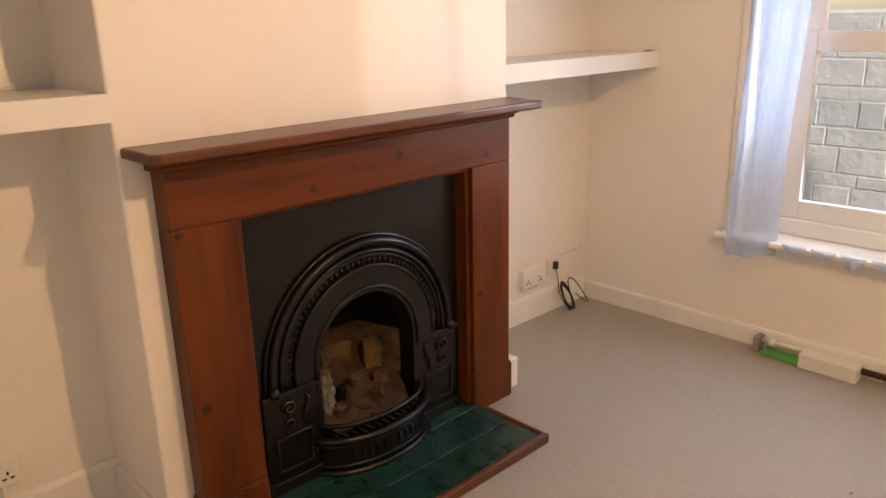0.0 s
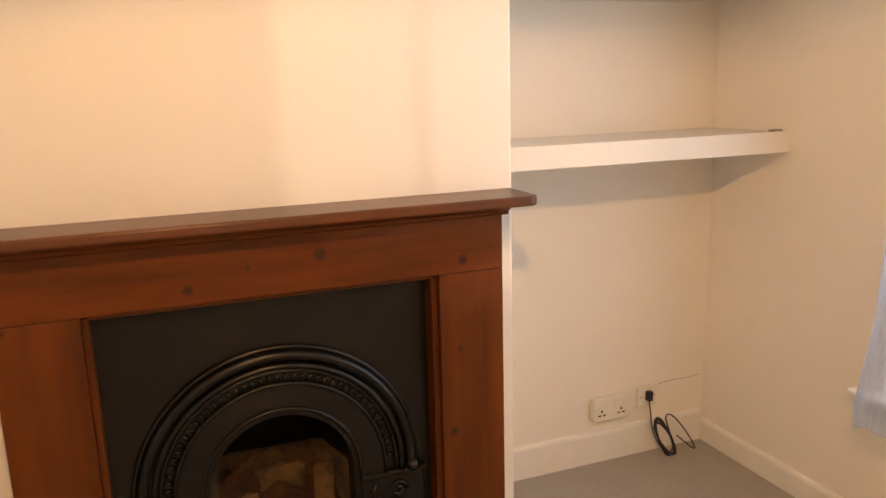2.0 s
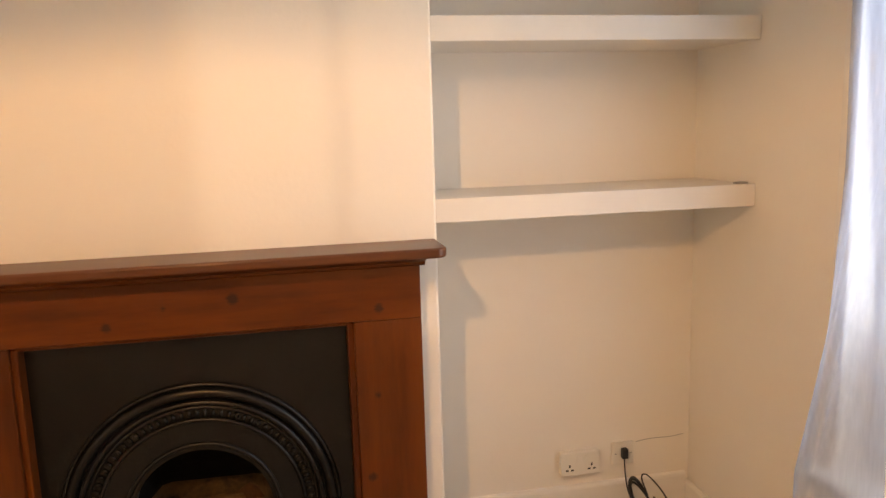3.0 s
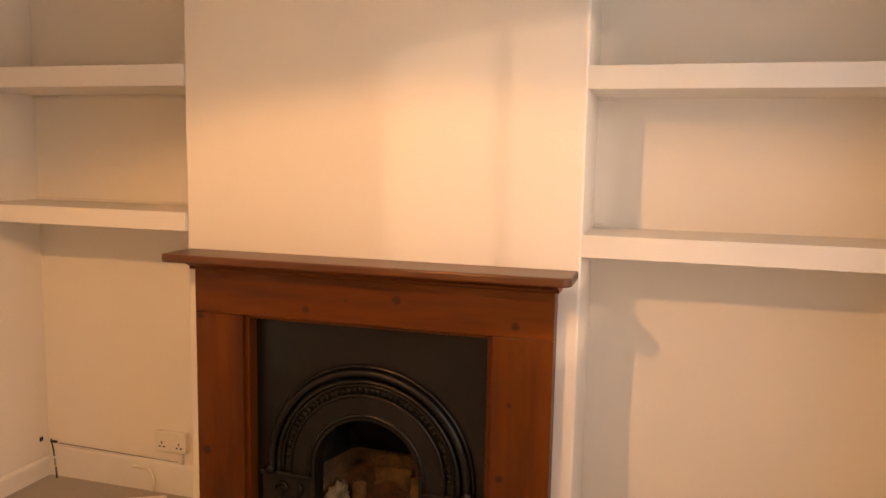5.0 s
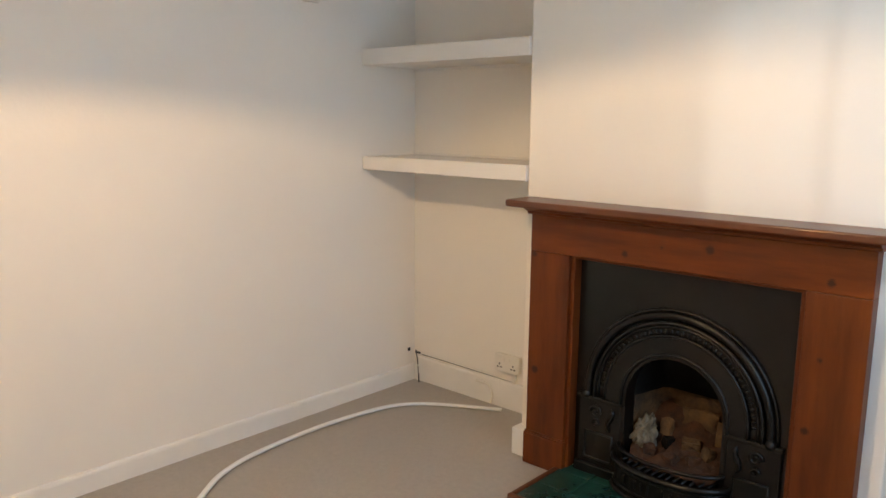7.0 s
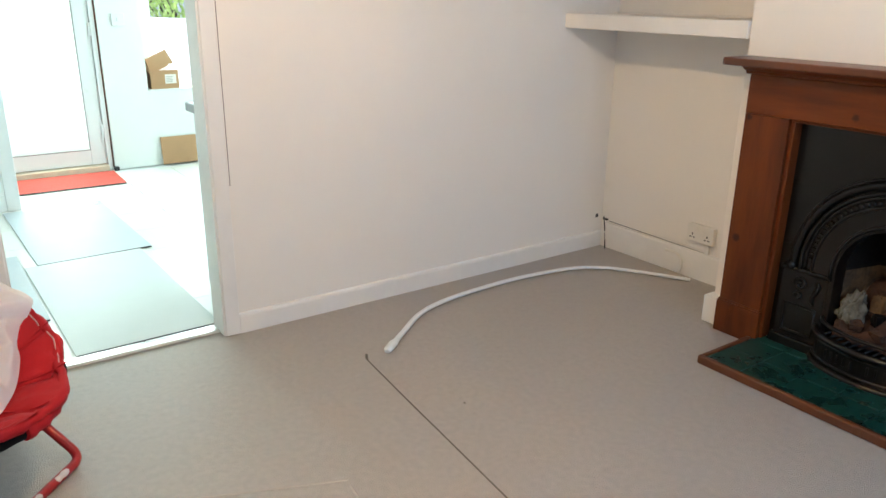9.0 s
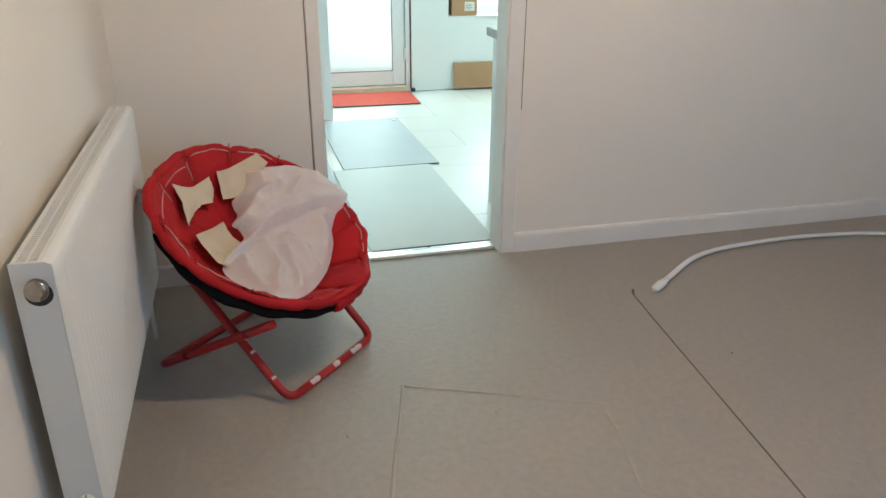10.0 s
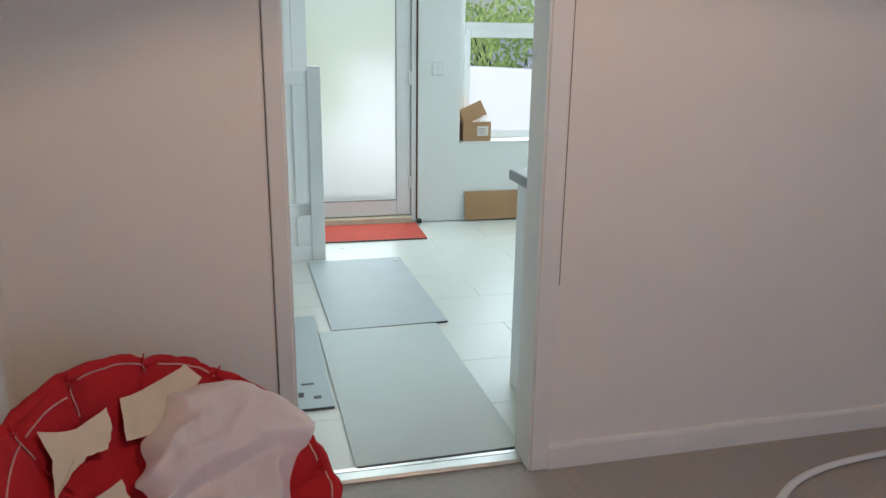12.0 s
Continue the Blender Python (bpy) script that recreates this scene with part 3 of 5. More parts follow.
# pale crumpled rag stuffed in at one side of the grate
bm = bmesh.new()
bmesh.ops.create_icosphere(bm, subdivisions=5, radius=1)
for v in bm.verts:
    crush = abs(noise.noise(v.co * 1.7 + Vector((3, 1, 5)))) + 0.5 * abs(noise.noise(v.co * 4.1)) + 0.08 * noise.noise(v.co * 9)
    v.co *= 0.72 + 0.75 * crush
    v.co.x *= 1 - 0.35 * max(0, v.co.z)
for f in bm.faces:
    f.smooth = True
bm.transform(pose(0.296, 0.090, 0.236, -8, 14, 20) @ Matrix.Diagonal((0.046, 0.030, 0.072, 1)))
solid("crumpled_rag", bm, M_RAG, "pale grey crumpled rag stuffed into the fire grate", "rag")

# ---- hearth ----
hearth = thing("hearth", (CX, -0.17, 0), "low hearth of dark green glazed tiles with a wooden edge", "hearth")
part("slab", cube(-0.008, 0.874, -0.345, 0.026, 0, 0.021), M_GROUT, hearth)
part("edging", cube(-0.028, 0.893, -0.368, -0.345, 0, 0.036, bevel=0.007), M_MANTEL, hearth, "worn brown wooden edging")
for x0, x1 in ((-0.028, -0.009), (0.875, 0.893)):
    part("edging", cube(x0, x1, -0.3445, -0.046, 0, 0.034, bevel=0.006), M_MANTEL, hearth, "worn brown wooden edging")
tile_mesh = {}
ys = (-0.344, -0.198, -0.052, 0.024)
for r in range(3):
    w, d = 0.1462, ys[r + 1] - ys[r]
    if round(d, 3) not in tile_mesh:
        tile_mesh[round(d, 3)] = mesh("tile", cube(-w / 2 + 0.0015, w / 2 - 0.0015, -d / 2 + 0.0015, d / 2 - 0.0015, 0, 0.009, bevel=0.001, seg=1), M_TILE)
    for c in range(6):
        ob = new("tile", tile_mesh[round(d, 3)])
        ob.parent = hearth
        ob.location = (-0.006 + w * (c + 0.5) - CX, (ys[r] + ys[r + 1]) / 2 + 0.17, 0.021)


# ---- alcove shelves ----
def alcove_shelf(x0, x1, y, z0, z1, label, battens):
    sh = thing("alcove_shelf", ((x0 + x1) / 2, (y + YB) / 2, z0), label, "shelf", "floating alcove shelves")
    part("board", cube(x0 + 0.001, x1 - 0.001, y + 0.012, YB - 0.001, z0 + 0.002, z1 - 0.003), M_SHELF, sh)
    part("fascia", cube(x0 - 0.004 if x0 > 0 else x0 + 0.001, x1 - 0.001, y, y + 0.012, z0, z1, bevel=0.0025), M_SHELF, sh)
    for bx0, bx1, by0, by1, bz0, bz1 in battens:
        part("batten", cube(bx0, bx1, by0, by1, bz0, bz1, bevel=0.002), M_SHELF, sh)
    return sh


alcove_shelf(BX1, XR, 0.038, 1.165, 1.234, "white painted thick floating shelf low in the alcove",
             [(BX1 + 0.001, BX1 + 0.05, YB - 0.055, YB - 0.001, 1.2315, 1.241)])
alcove_shelf(BX1, XR, 0.038, 1.669, 1.739, "white painted thick floating shelf high in the alcove",
             [(BX1 + 0.001, BX1 + 0.055, YB - 0.055, YB - 0.001, 1.657, 1.6705)])
alcove_shelf(XL, BX0, 0.022, 1.184, 1.251, "white painted thick floating shelf low in the corner alcove",
             [(XL + 0.001, BX0 - 0.001, YB - 0.012, YB - 0.001, 1.2485, 1.258)])
alcove_shelf(XL, BX0, 0.022, 1.690, 1.765, "white painted thick floating shelf high in the corner alcove",
             [(XL + 0.001, BX0 - 0.001, YB - 0.012, YB - 0.001, 1.678, 1.6915)])
solid("wall_plug", cube(XR - 0.05, XR - 0.012, 0.06, 0.085, 1.2314, 1.239, bevel=0.002), M_GREY, "small dark plug lying on the alcove shelf", "wall plug")


# ---- sockets ----
def pin_holes(parent, x, z, y):
    for dx, dz, w, h in ((0, 0.010, 0.003, 0.0055), (-0.010, -0.006, 0.0055, 0.003), (0.010, -0.006, 0.0055, 0.003)):
        part("pin_hole", cube(x + dx - w, x + dx + w, y - 0.0006, y + 0.002, z + dz - h, z + dz + h), M_BLACK, parent)


def double_socket(x, z, label):
    y = YB - 0.034
    so = thing("double_socket", (x, YB, z), label, "wall socket", "double sockets")
    part("back_box", cube(x - 0.072, x + 0.072, y + 0.008, YB, z - 0.042, z + 0.042, bevel=0.004), M_PLASTIC, so)
    part("faceplate", cube(x - 0.075, x + 0.075, y, y + 0.009, z - 0.045, z + 0.045, bevel=0.004), M_PLASTIC, so)
    for s in (-1, 1):
        pin_holes(so, x + s * 0.042, z - 0.016, y)
        part("switch", cube(x + s * 0.016 - 0.007, x + s * 0.016 + 0.007, y - 0.004, y + 0.001, z + 0.008, z + 0.030, bevel=0.002), M_PLASTIC, so)
    return so


so = double_socket(1.694, 0.218, "white plastic double wall socket above the skirting board")
so = double_socket(-0.598, 0.240, "white plastic double wall socket with a short trunking below")
part("trunking", cube(-0.575, -0.553, YB - 0.018, YB, 0.139, 0.196, bevel=0.003), M_PLASTIC, so, "short white trunking stub")

dp = thing("data_socket", (1.868, YB, 0.228), "square white data socket with a black plug", "wall socket")
yd = YB - 0.014
part("faceplate", cube(1.825, 1.911, yd, YB, 0.185, 0.271, bevel=0.004), M_PLASTIC, dp)
part("plug", cube(1.857, 1.879, yd - 0.022, yd, 0.214, 0.252, bevel=0.003), M_BLACK, dp)
for x in (1.838, 1.898):
    part("screw", cube(x - 0.004, x + 0.004, yd - 0.001, yd + 0.002, 0.227, 0.230), M_GREY, dp)
coil = thing("coiled_cable", (1.92, 0.33, 0.0), "loosely coiled thin black cable lying against the skirting board", "cable")
lead = smooth_path([(1.866, yd - 0.014, 0.216), (1.862, yd - 0.03, 0.17), (1.872, 0.350, 0.10), (1.895, 0.335, 0.04), (1.925, 0.320, 0.010), (1.95, 0.325, 0.03)])
part("lead", tube(bmesh.new(), lead, 0.0028, 6), M_BLACK, coil)
for k in range(10):
    ring = []
    random.seed(30 + k)
    a0, w, h, off = random.uniform(-0.10, 0.10), 0.033 + 0.004 * random.random(), 0.070 + 0.008 * random.random(), 0.006 * random.random()
    for i in range(26):
        a = 2 * math.pi * i / 26
        u, v = w * math.cos(a), h * math.sin(a)
        ring.append((1.914 + u * 0.8 - 0.35 * v + a0 * v, 0.335 + 0.45 * (v / 0.075) * 0.035 - off, 0.068 + v * 0.86 + 0.002 * k * math.sin(a)))
    part("loop", tube(bmesh.new(), ring, 0.0033, 6, closed=True), M_BLACK, coil)
loop = smooth_path([(1.945, 0.338, 0.075), (1.918, 0.335, 0.150), (1.935, 0.325, 0.162), (1.98, 0.310, 0.110), (2.015, 0.292, 0.045), (2.018, 0.286, 0.026), (2.0, 0.290, 0.036), (1.955, 0.315, 0.080)])
part("loop", tube(bmesh.new(), loop, 0.0028, 6), M_BLACK, coil)
solid("wall_crack", tube(bmesh.new(), smooth_path([(1.925, YB, 0.262), (1.99, YB, 0.268), (2.06, YB, 0.266), (2.115, YB, 0.272)], 4), 0.0012, 5), M_GREY,
      "thin dark plaster crack above the skirting board", "crack", kind="structure")

# ---- corner alcove: broken pipe box, crack, trunking lead ----
stub = thing("cut_cable_stub", (XL + 0.03, YB - 0.03, 0), "short black cut cable hanging down the corner to the carpet", "cable")
part("drop", tube(bmesh.new(), smooth_path([(XL + 0.030, YB - 0.020, 0.172), (XL + 0.045, YB - 0.024, 0.12), (XL + 0.050, YB - 0.026, 0.095)], 5), 0.0036, 6), M_BLACK, stub)
part("drop", tube(bmesh.new(), smooth_path([(XL + 0.051, YB - 0.026, 0.085), (XL + 0.056, YB - 0.028, 0.05)], 5), 0.0036, 6), M_GREY, stub)
part("drop", tube(bmesh.new(), smooth_path([(XL + 0.060, YB - 0.030, 0.048), (XL + 0.078, YB - 0.045, 0.002)], 5), 0.0036, 6), M_BLACK, stub)
part("clip", cube(XL + 0.028, XL + 0.062, YB - 0.026, YB - 0.014, 0.156, 0.166, bevel=0.003), M_BLACK, stub)
part("hole", cube(XL, XL + 0.002, YB - 0.055, YB - 0.035, 0.165, 0.185, bevel=0.0008), M_BLACK, stub, "dark hole in the plaster")
solid("skirting_crack", tube(bmesh.new(), smooth_path([(XL + 0.06, YB - 0.003, 0.149), (-1.0, YB - 0.003, 0.147), (-0.8, YB - 0.003, 0.144), (-0.56, YB - 0.003, 0.141)], 5),
     [0.003 - 0.00012 * i for i in range(16)], 5), M_GREY, "dark crack along the top of the alcove skirting", "crack", kind="structure")
bump_bm = tube(bmesh.new(), smooth_path([(-0.80, YB - 0.018, 0.100), (-0.735, YB - 0.022, 0.104), (-0.705, YB - 0.026, 0.090), (-0.690, YB - 0.028, 0.050), (-0.700, YB - 0.028, 0.008)]), 0.007, 8)
solid("painted_cable", bump_bm, M_PLASTIC, "white painted cable bent over the skirting board", "cable")

trunk_bm = bmesh.new()
line = smooth_path([(-0.60, 0.335, 0.009), (-0.80, 0.22, 0.010), (-0.96, 0.10, 0.010), (-1.045, -0.05, 0.010), (-1.086, -0.35, 0.010), (-1.080, -0.62, 0.010),
                    (-1.052, -0.84, 0.010), (-0.990, -1.01, 0.010), (-0.880, -1.16, 0.010), (-0.815, -1.245, 0.010)], 6)
lead = thing("flex_lead", (-1.0, -0.5, 0), "white flat plastic lead lying in a curve on the carpet", "cable")
part("strip", tube(trunk_bm, line, 0.0138, 8, flat=0.55), M_UPVC, lead)
part("connector", tube(bmesh.new(), [(-0.822, -1.235, 0.011), (-0.80, -1.262, 0.013), (-0.77, -1.300, 0.013), (-0.758, -1.316, 0.010)], [0.013, 0.021, 0.020, 0.012], 8, flat=0.62), M_UPVC, lead)

# ---- carpet seams and creases ----


def crease(name, pts, r, mat, label, flat=0.5):
    solid(name, tube(bmesh.new(), smooth_path(pts, 5), r, 6, flat=flat), mat, label, "carpet seam", kind="structure")


crease("carpet_seam", [(-0.76, -1.405, 0), (-0.5, -1.432, 0), (-0.2, -1.461, 0), (0.19, -1.499, 0), (0.60, -1.54, 0)], 0.003, M_CREASE, "dark straight seam between two pieces of carpet", 0.35)
crease("carpet_seam", [(-0.80, -1.385, 0), (-0.76, -1.405, 0)], 0.005, M_CREASE, "dark straight seam between two pieces of carpet", 0.35)
crease("carpet_crease", [(-0.361, -2.394, 0), (-0.28, -2.19, 0), (-0.20, -2.0, 0), (-0.132, -1.829, 0)], 0.005, M_CREASEL, "raised crease in the carpet")
crease("carpet_crease", [(-0.361, -2.394, 0), (-0.18, -2.44, 0), (-0.01, -2.489, 0), (0.20, -2.54, 0)], 0.005, M_CREASEL, "raised crease in the carpet")
crease("carpet_crease", [(-0.10, -1.835, 0), (0.04, -1.855, 0), (0.25, -1.90, 0)], 0.0045, M_CREASEL, "raised crease in the carpet")

random.seed(21)
for k in range(7):
    x, y = random.uniform(-0.6, 1.3), random.uniform(-2.6, -0.7)
    bm = bmesh.new()
    bmesh.ops.create_icosphere(bm, subdivisions=1, radius=random.uniform(0.002, 0.0045), matrix=Matrix.Translation((x, y, 0.0015)) @ Matrix.Diagonal((1.6, 1, 0.5, 1)))
    solid("lint_speck", bm, M_CREASE, "tiny dark speck of lint on the carpet", "lint", "lint specks on the carpet")

# ---- thermostat on the door wall ----
th = thing("room_sensor", (XL, -0.29, 1.985), "small grey plastic sensor box on the wall", "sensor")
part("casing", cube(XL, XL + 0.022, -0.335, -0.245, 1.950, 2.010, bevel=0.004), M_PLASTIC, th)
part("grille", cube(XL + 0.021, XL + 0.0235, -0.330, -0.250, 1.972, 1.986), M_SENSOR, th)
part("grille", cube(XL + 0.021, XL + 0.0235, -0.330, -0.295, 1.994, 2.003), M_SENSOR, th)
part("grille", cube(XL + 0.021, XL + 0.0235, -0.285, -0.250, 1.994, 2.003), M_SENSOR, th)

# ---- living room window ----
win = thing("window_1", (XR + 0.12, -1.0, WZ0), "white sash window with voile in front and a stone wall outside", "window", kind="structure")
part("window_sill", cube(XR - 0.075, XR + 0.20, WY0 - 0.07, WY1 + 0.072, WZ0 - 0.018, WZ0 + 0.004, bevel=0.006), M_TRIM, win, "white painted sill board")
for y0, y1 in ((WY1 - 0.004, WY1 + 0.050), (WY0 - 0.050, WY0 + 0.004)):
    part("casing", cube(XR - 0.016, XR, y0, y1, WZ0 + 0.004, WZ1 + 0.05, bevel=0.004), M_TRIM, win)
part("casing", cube(XR - 0.016, XR, WY0 + 0.004, WY1 - 0.004, WZ1 - 0.004, WZ1 + 0.05, bevel=0.004), M_TRIM, win)
for y0, y1 in ((WY1 - 0.11, WY1), (WY0, WY0 + 0.11)):
    part("window_frame", cube(XR + 0.09, XR + 0.20, y0, y1, WZ0 + 0.004, WZ1, bevel=0.003), M_UPVC, win)
part("window_frame", cube(XR + 0.09, XR + 0.20, WY0 + 0.11, WY1 - 0.11, WZ1 - 0.06, WZ1), M_UPVC, win)
part("window_frame", cube(XR + 0.09, XR + 0.20, WY0 + 0.11, WY1 - 0.11, WZ0 + 0.004, WZ0 + 0.075, bevel=0.006), M_UPVC, win)
for zz0, zz1, x0, x1 in ((WZ0 + 0.075, 1.315, XR + 0.10, XR + 0.14), (1.235, WZ1 - 0.06, XR + 0.145, XR + 0.185)):
    sash = part("sash", cube(x0, x1, WY0 + 0.11, WY0 + 0.17, zz0, zz1, bevel=0.004), M_UPVC, win)
    part("stile", cube(x0, x1, WY1 - 0.205, WY1 - 0.11, zz0, zz1, bevel=0.004), M_UPVC, sash)
    part("rail", cube(x0, x1, WY0 + 0.17, WY1 - 0.205, zz0, zz0 + 0.078, bevel=0.004), M_UPVC, sash)
    part("rail", cube(x0, x1, WY0 + 0.17, WY1 - 0.205, zz1 - 0.078, zz1, bevel=0.004), M_UPVC, sash)
    # bar out of view, placed for its shadow stripe on the chimney breast
    part("unseen_glazing_bar", cube(x0 + 0.012, x1 - 0.012, -1.180, -1.164, zz0 + 0.078, zz1 - 0.078, bevel=0.004), M_UPVC, sash)
    pane = part("pane", cube(x0 + 0.018, x0 + 0.022, WY0 + 0.165, WY1 - 0.20, zz0 + 0.07, zz1 - 0.07), M_GLASS, sash)
    pane.visible_shadow = False


def voile(name, y_far, y_near, ztop, zlow, label, nu=72, nv=40):
    """A sheer curtain in soft folds that billows into the room towards its hem."""
    bm = bmesh.new()
    grid = []
    for i in range(nv + 1):
        v = i / nv
        row = []
        for j in range(nu + 1):
            u = j / nu
            z = ztop + (zlow + 0.012 * math.sin(2.4 * u + 0.4) + 0.005 * math.sin(17 * u) - ztop) * v
            billow = 0.150 * max(0.0, min(1.0, (1.32 - z) / 0.80)) ** 1.25
            spread = 0.05 * max(0.0, z - 1.0)
            y = y_far + (y_near - spread - y_far) * u + 0.006 * math.sin(5 * v + 9 * u)
            fold = 0.006 * math.sin(u * 15 + 0.7 * math.sin(3 * v)) + 0.002 * math.sin(u * 37 + 2 * v)
            x = XR - 0.028 - billow * math.sin(math.pi * min(1, 0.10 + 0.9 * u)) ** 0.8 + fold * (0.5 + 0.5 * v) + 0.004 * noise.noise(Vector((u * 6, v * 5, 1)))
            row.append(bm.verts.new((x, y, z)))
        grid.append(row)
    for i in range(nv):
        for j in range(nu):
            bm.faces.new((grid[i][j], grid[i][j + 1], grid[i + 1][j + 1], grid[i + 1][j])).smooth = True
    return solid(name, bm, M_VOILE, label, "curtain")


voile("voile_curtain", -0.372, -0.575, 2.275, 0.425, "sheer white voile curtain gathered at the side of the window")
rod = thing("curtain_rod", (XR - 0.04, -1.0, 2.28), "thin white curtain rod above the window", "curtain rod")
part("rod", tube(bmesh.new(), [(XR - 0.035, WY0 - 0.08, 2.285), (XR - 0.035, WY1 + 0.08, 2.285)], 0.008, 8), M_TRIM, rod)
for y in (WY0 - 0.06, WY1 + 0.06):
    part("bracket", cube(XR - 0.045, XR, y - 0.008, y + 0.008, 2.275, 2.295, bevel=0.002), M_TRIM, rod)
hem = thing("voile_hem", (XR - 0.08, -1.1, WZ0 - 0.04), "scalloped hem of sheer white net hanging over the sill", "curtain")
for k in range(9):
    bm = bmesh.new()
    y = -0.66 - 0.11 * k
    rows = []
    for i in range(7):
        w = 0.048 * math.cos(i / 6 * 1.35)
        z = WZ0 + 0.012 - 0.050 * (i / 6) * (0.6 + 0.4 * ((k * 7) % 5) / 4)
        rows.append([bm.verts.new((XR - 0.079 - 0.002 * i + 0.004 * math.sin(j + k), y + w * (j / 3 - 1), z)) for j in range(7)])
    for i in range(6):
        for j in range(6):
            bm.faces.new((rows[i][j], rows[i][j + 1], rows[i + 1][j + 1], rows[i + 1][j])).smooth = True
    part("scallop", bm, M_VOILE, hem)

# ---- batten and tape along the window wall skirting ----
bt = thing("pipe_boxing", (2.06, -0.75, 0), "short beige boxing strip beside the skirting with green tape", "pipe boxing")
part("box", cube(2.035, 2.12, -0.955, -0.735, 0.0, 0.062, bevel=0.004), M_PAPER, bt)
part("end_block", cube(2.060, 2.12, -0.560, -0.535, 0.0, 0.070, bevel=0.003), M_GREY, bt)
part("tape", cube(2.046, 2.118, -0.732, -0.575, 0.0, 0.016, bevel=0.004), M_GREEN, bt, "green tape")
part("pipe", tube(bmesh.new(), [(2.105, -0.560, 0.048), (2.105, -0.74, 0.050)], 0.011, 8), M_PLASTIC, bt)
part("joint", tube(bmesh.new(), [(2.104, -0.585, 0.048), (2.104, -0.615, 0.048)], 0.018, 8), M_PLASTIC, bt)
part("pipe", tube(bmesh.new(), [(2.098, -0.95, 0.036), (2.098, -3.1, 0.036)], 0.014, 8), M_MANTEL, bt, "brown pipe")

# ---- radiator ----
RX0, RX1, RY0, RY1, RZ0, RZ1 = -0.875, 0.303, -3.185, -3.118, 0.19, 0.795
rad = thing("radiator", ((RX0 + RX1) / 2, YF, RZ0), "white double panel radiator with a slotted top grille", "radiator")
bm = bmesh.new()
cols, inner_x0, inner_x1 = 240, RX0 + 0.05, RX1 - 0.05
face_rows = []
for z, k in ((RZ0 + 0.002, -1.9), (RZ0 + 0.010, -1.1), (RZ0 + 0.032, -0.7), (RZ0 + 0.036, 0), (RZ0 + 0.045, 0), (RZ0 + 0.07, 1), (RZ1 - 0.07, 1), (RZ1 - 0.045, 0), (RZ1 - 0.012, 0), (RZ1 - 0.004, -0.4), (RZ1, -1.5)):
    row = []
    for i in range(cols + 1):
        x = RX0 + (RX1 - RX0) * i / cols
        rib = 0
        if inner_x0 < x < inner_x1 and k > 0:
            rib = -0.0085 * (0.5 - 0.5 * math.cos(2 * math.pi * (x - inner_x0) / 0.0333)) ** 1.5
        row.append(bm.verts.new((x, RY1 + 0.5 * rib + (0.010 * k if k < 0 else 0), z)))
    face_rows.append(row)
for a, b in zip(face_rows, face_rows[1:]):
    for i in range(cols):
        bm.faces.new((b[i], b[i + 1], a[i + 1], a[i])).smooth = True
part("front_panel", bm, M_RAD, rad)
part("back_panel", cube(RX0 + 0.004, RX1 - 0.004, RY0, RY0 + 0.010, RZ0, RZ1 - 0.004, bevel=0.003), M_RAD, rad)
for x0, x1 in ((RX0, RX0 + 0.004), (RX1 - 0.004, RX1)):
    ring = [(RY0, RZ0), (RY1 - 0.0008, RZ0), (RY1 - 0.0008, RZ1 - 0.006), (RY1 - 0.012, RZ1), (RY0, RZ1)]
    part("side_panel", extrude(bmesh.new(), ring, x0, x1, "x"), M_RAD, rad)
gy0, gy1 = RY0 + 0.002, RY1 - 0.016
grille = part("top_grille", cube(RX0 + 0.004, RX1 - 0.004, gy0, gy0 + 0.008, RZ1 - 0.010, RZ1 - 0.001), M_RAD, rad)
part("rail", cube(RX0 + 0.004, RX1 - 0.004, gy1 - 0.008, gy1, RZ1 - 0.010, RZ1 - 0.001), M_RAD, grille)
ym = (gy0 + gy1) / 2
part("rail", cube(RX0 + 0.004, RX1 - 0.004, ym - 0.002, ym + 0.002, RZ1 - 0.010, RZ1 - 0.001), M_RAD, grille)
slat = mesh("slat", cube(-0.0028, 0.0028, gy0 + 0.006, gy1 - 0.006, -0.009, -0.0015), M_RAD)
n_slat = 118
for i in range(n_slat):
    ob = new("slat", slat)
    ob.parent = grille
    ob.location = (RX0 + 0.012 + (RX1 - RX0 - 0.024) * i / (n_slat - 1) , 0, RZ1)
part("convector", cube(RX0 + 0.01, RX1 - 0.01, gy0 + 0.010, gy1 - 0.006, RZ0 + 0.02, RZ1 - 0.055), M_GREY, rad)
yc = (RY0 + RY1) / 2 + 0.004
zc = RZ1 - 0.048
part("plug_hole", tube(bmesh.new(), [(RX1 - 0.002, yc, zc - 0.010), (RX1 + 0.0012, yc, zc - 0.010)], [0.0235, 0.0225], 20), M_BLACK, rad, "dark recess behind the plug")
part("plug", tube(bmesh.new(), [(RX1 + 0.001, yc, zc), (RX1 + 0.012, yc, zc), (RX1 + 0.016, yc, zc), (RX1 + 0.017, yc, zc)], [0.0195, 0.0195, 0.0170, 0.010], 20), M_NICKEL, rad, "tarnished nickel blanking plug")
vx, vy = RX1 + 0.030, RY1 - 0.022
valve = part("valve", tube(bmesh.new(), [(RX1 - 0.002, vy, 0.265), (vx, vy, 0.265)], 0.010, 12), M_NICKEL, rad, "nickel lockshield valve")
part("valve_cap", tube(bmesh.new(), [(vx, vy, 0.262), (vx, vy, 0.268), (vx, vy, 0.315), (vx, vy, 0.321)], [0.013, 0.017, 0.0155, 0.012], 16), M_UPVC, valve, "white plastic valve cap")
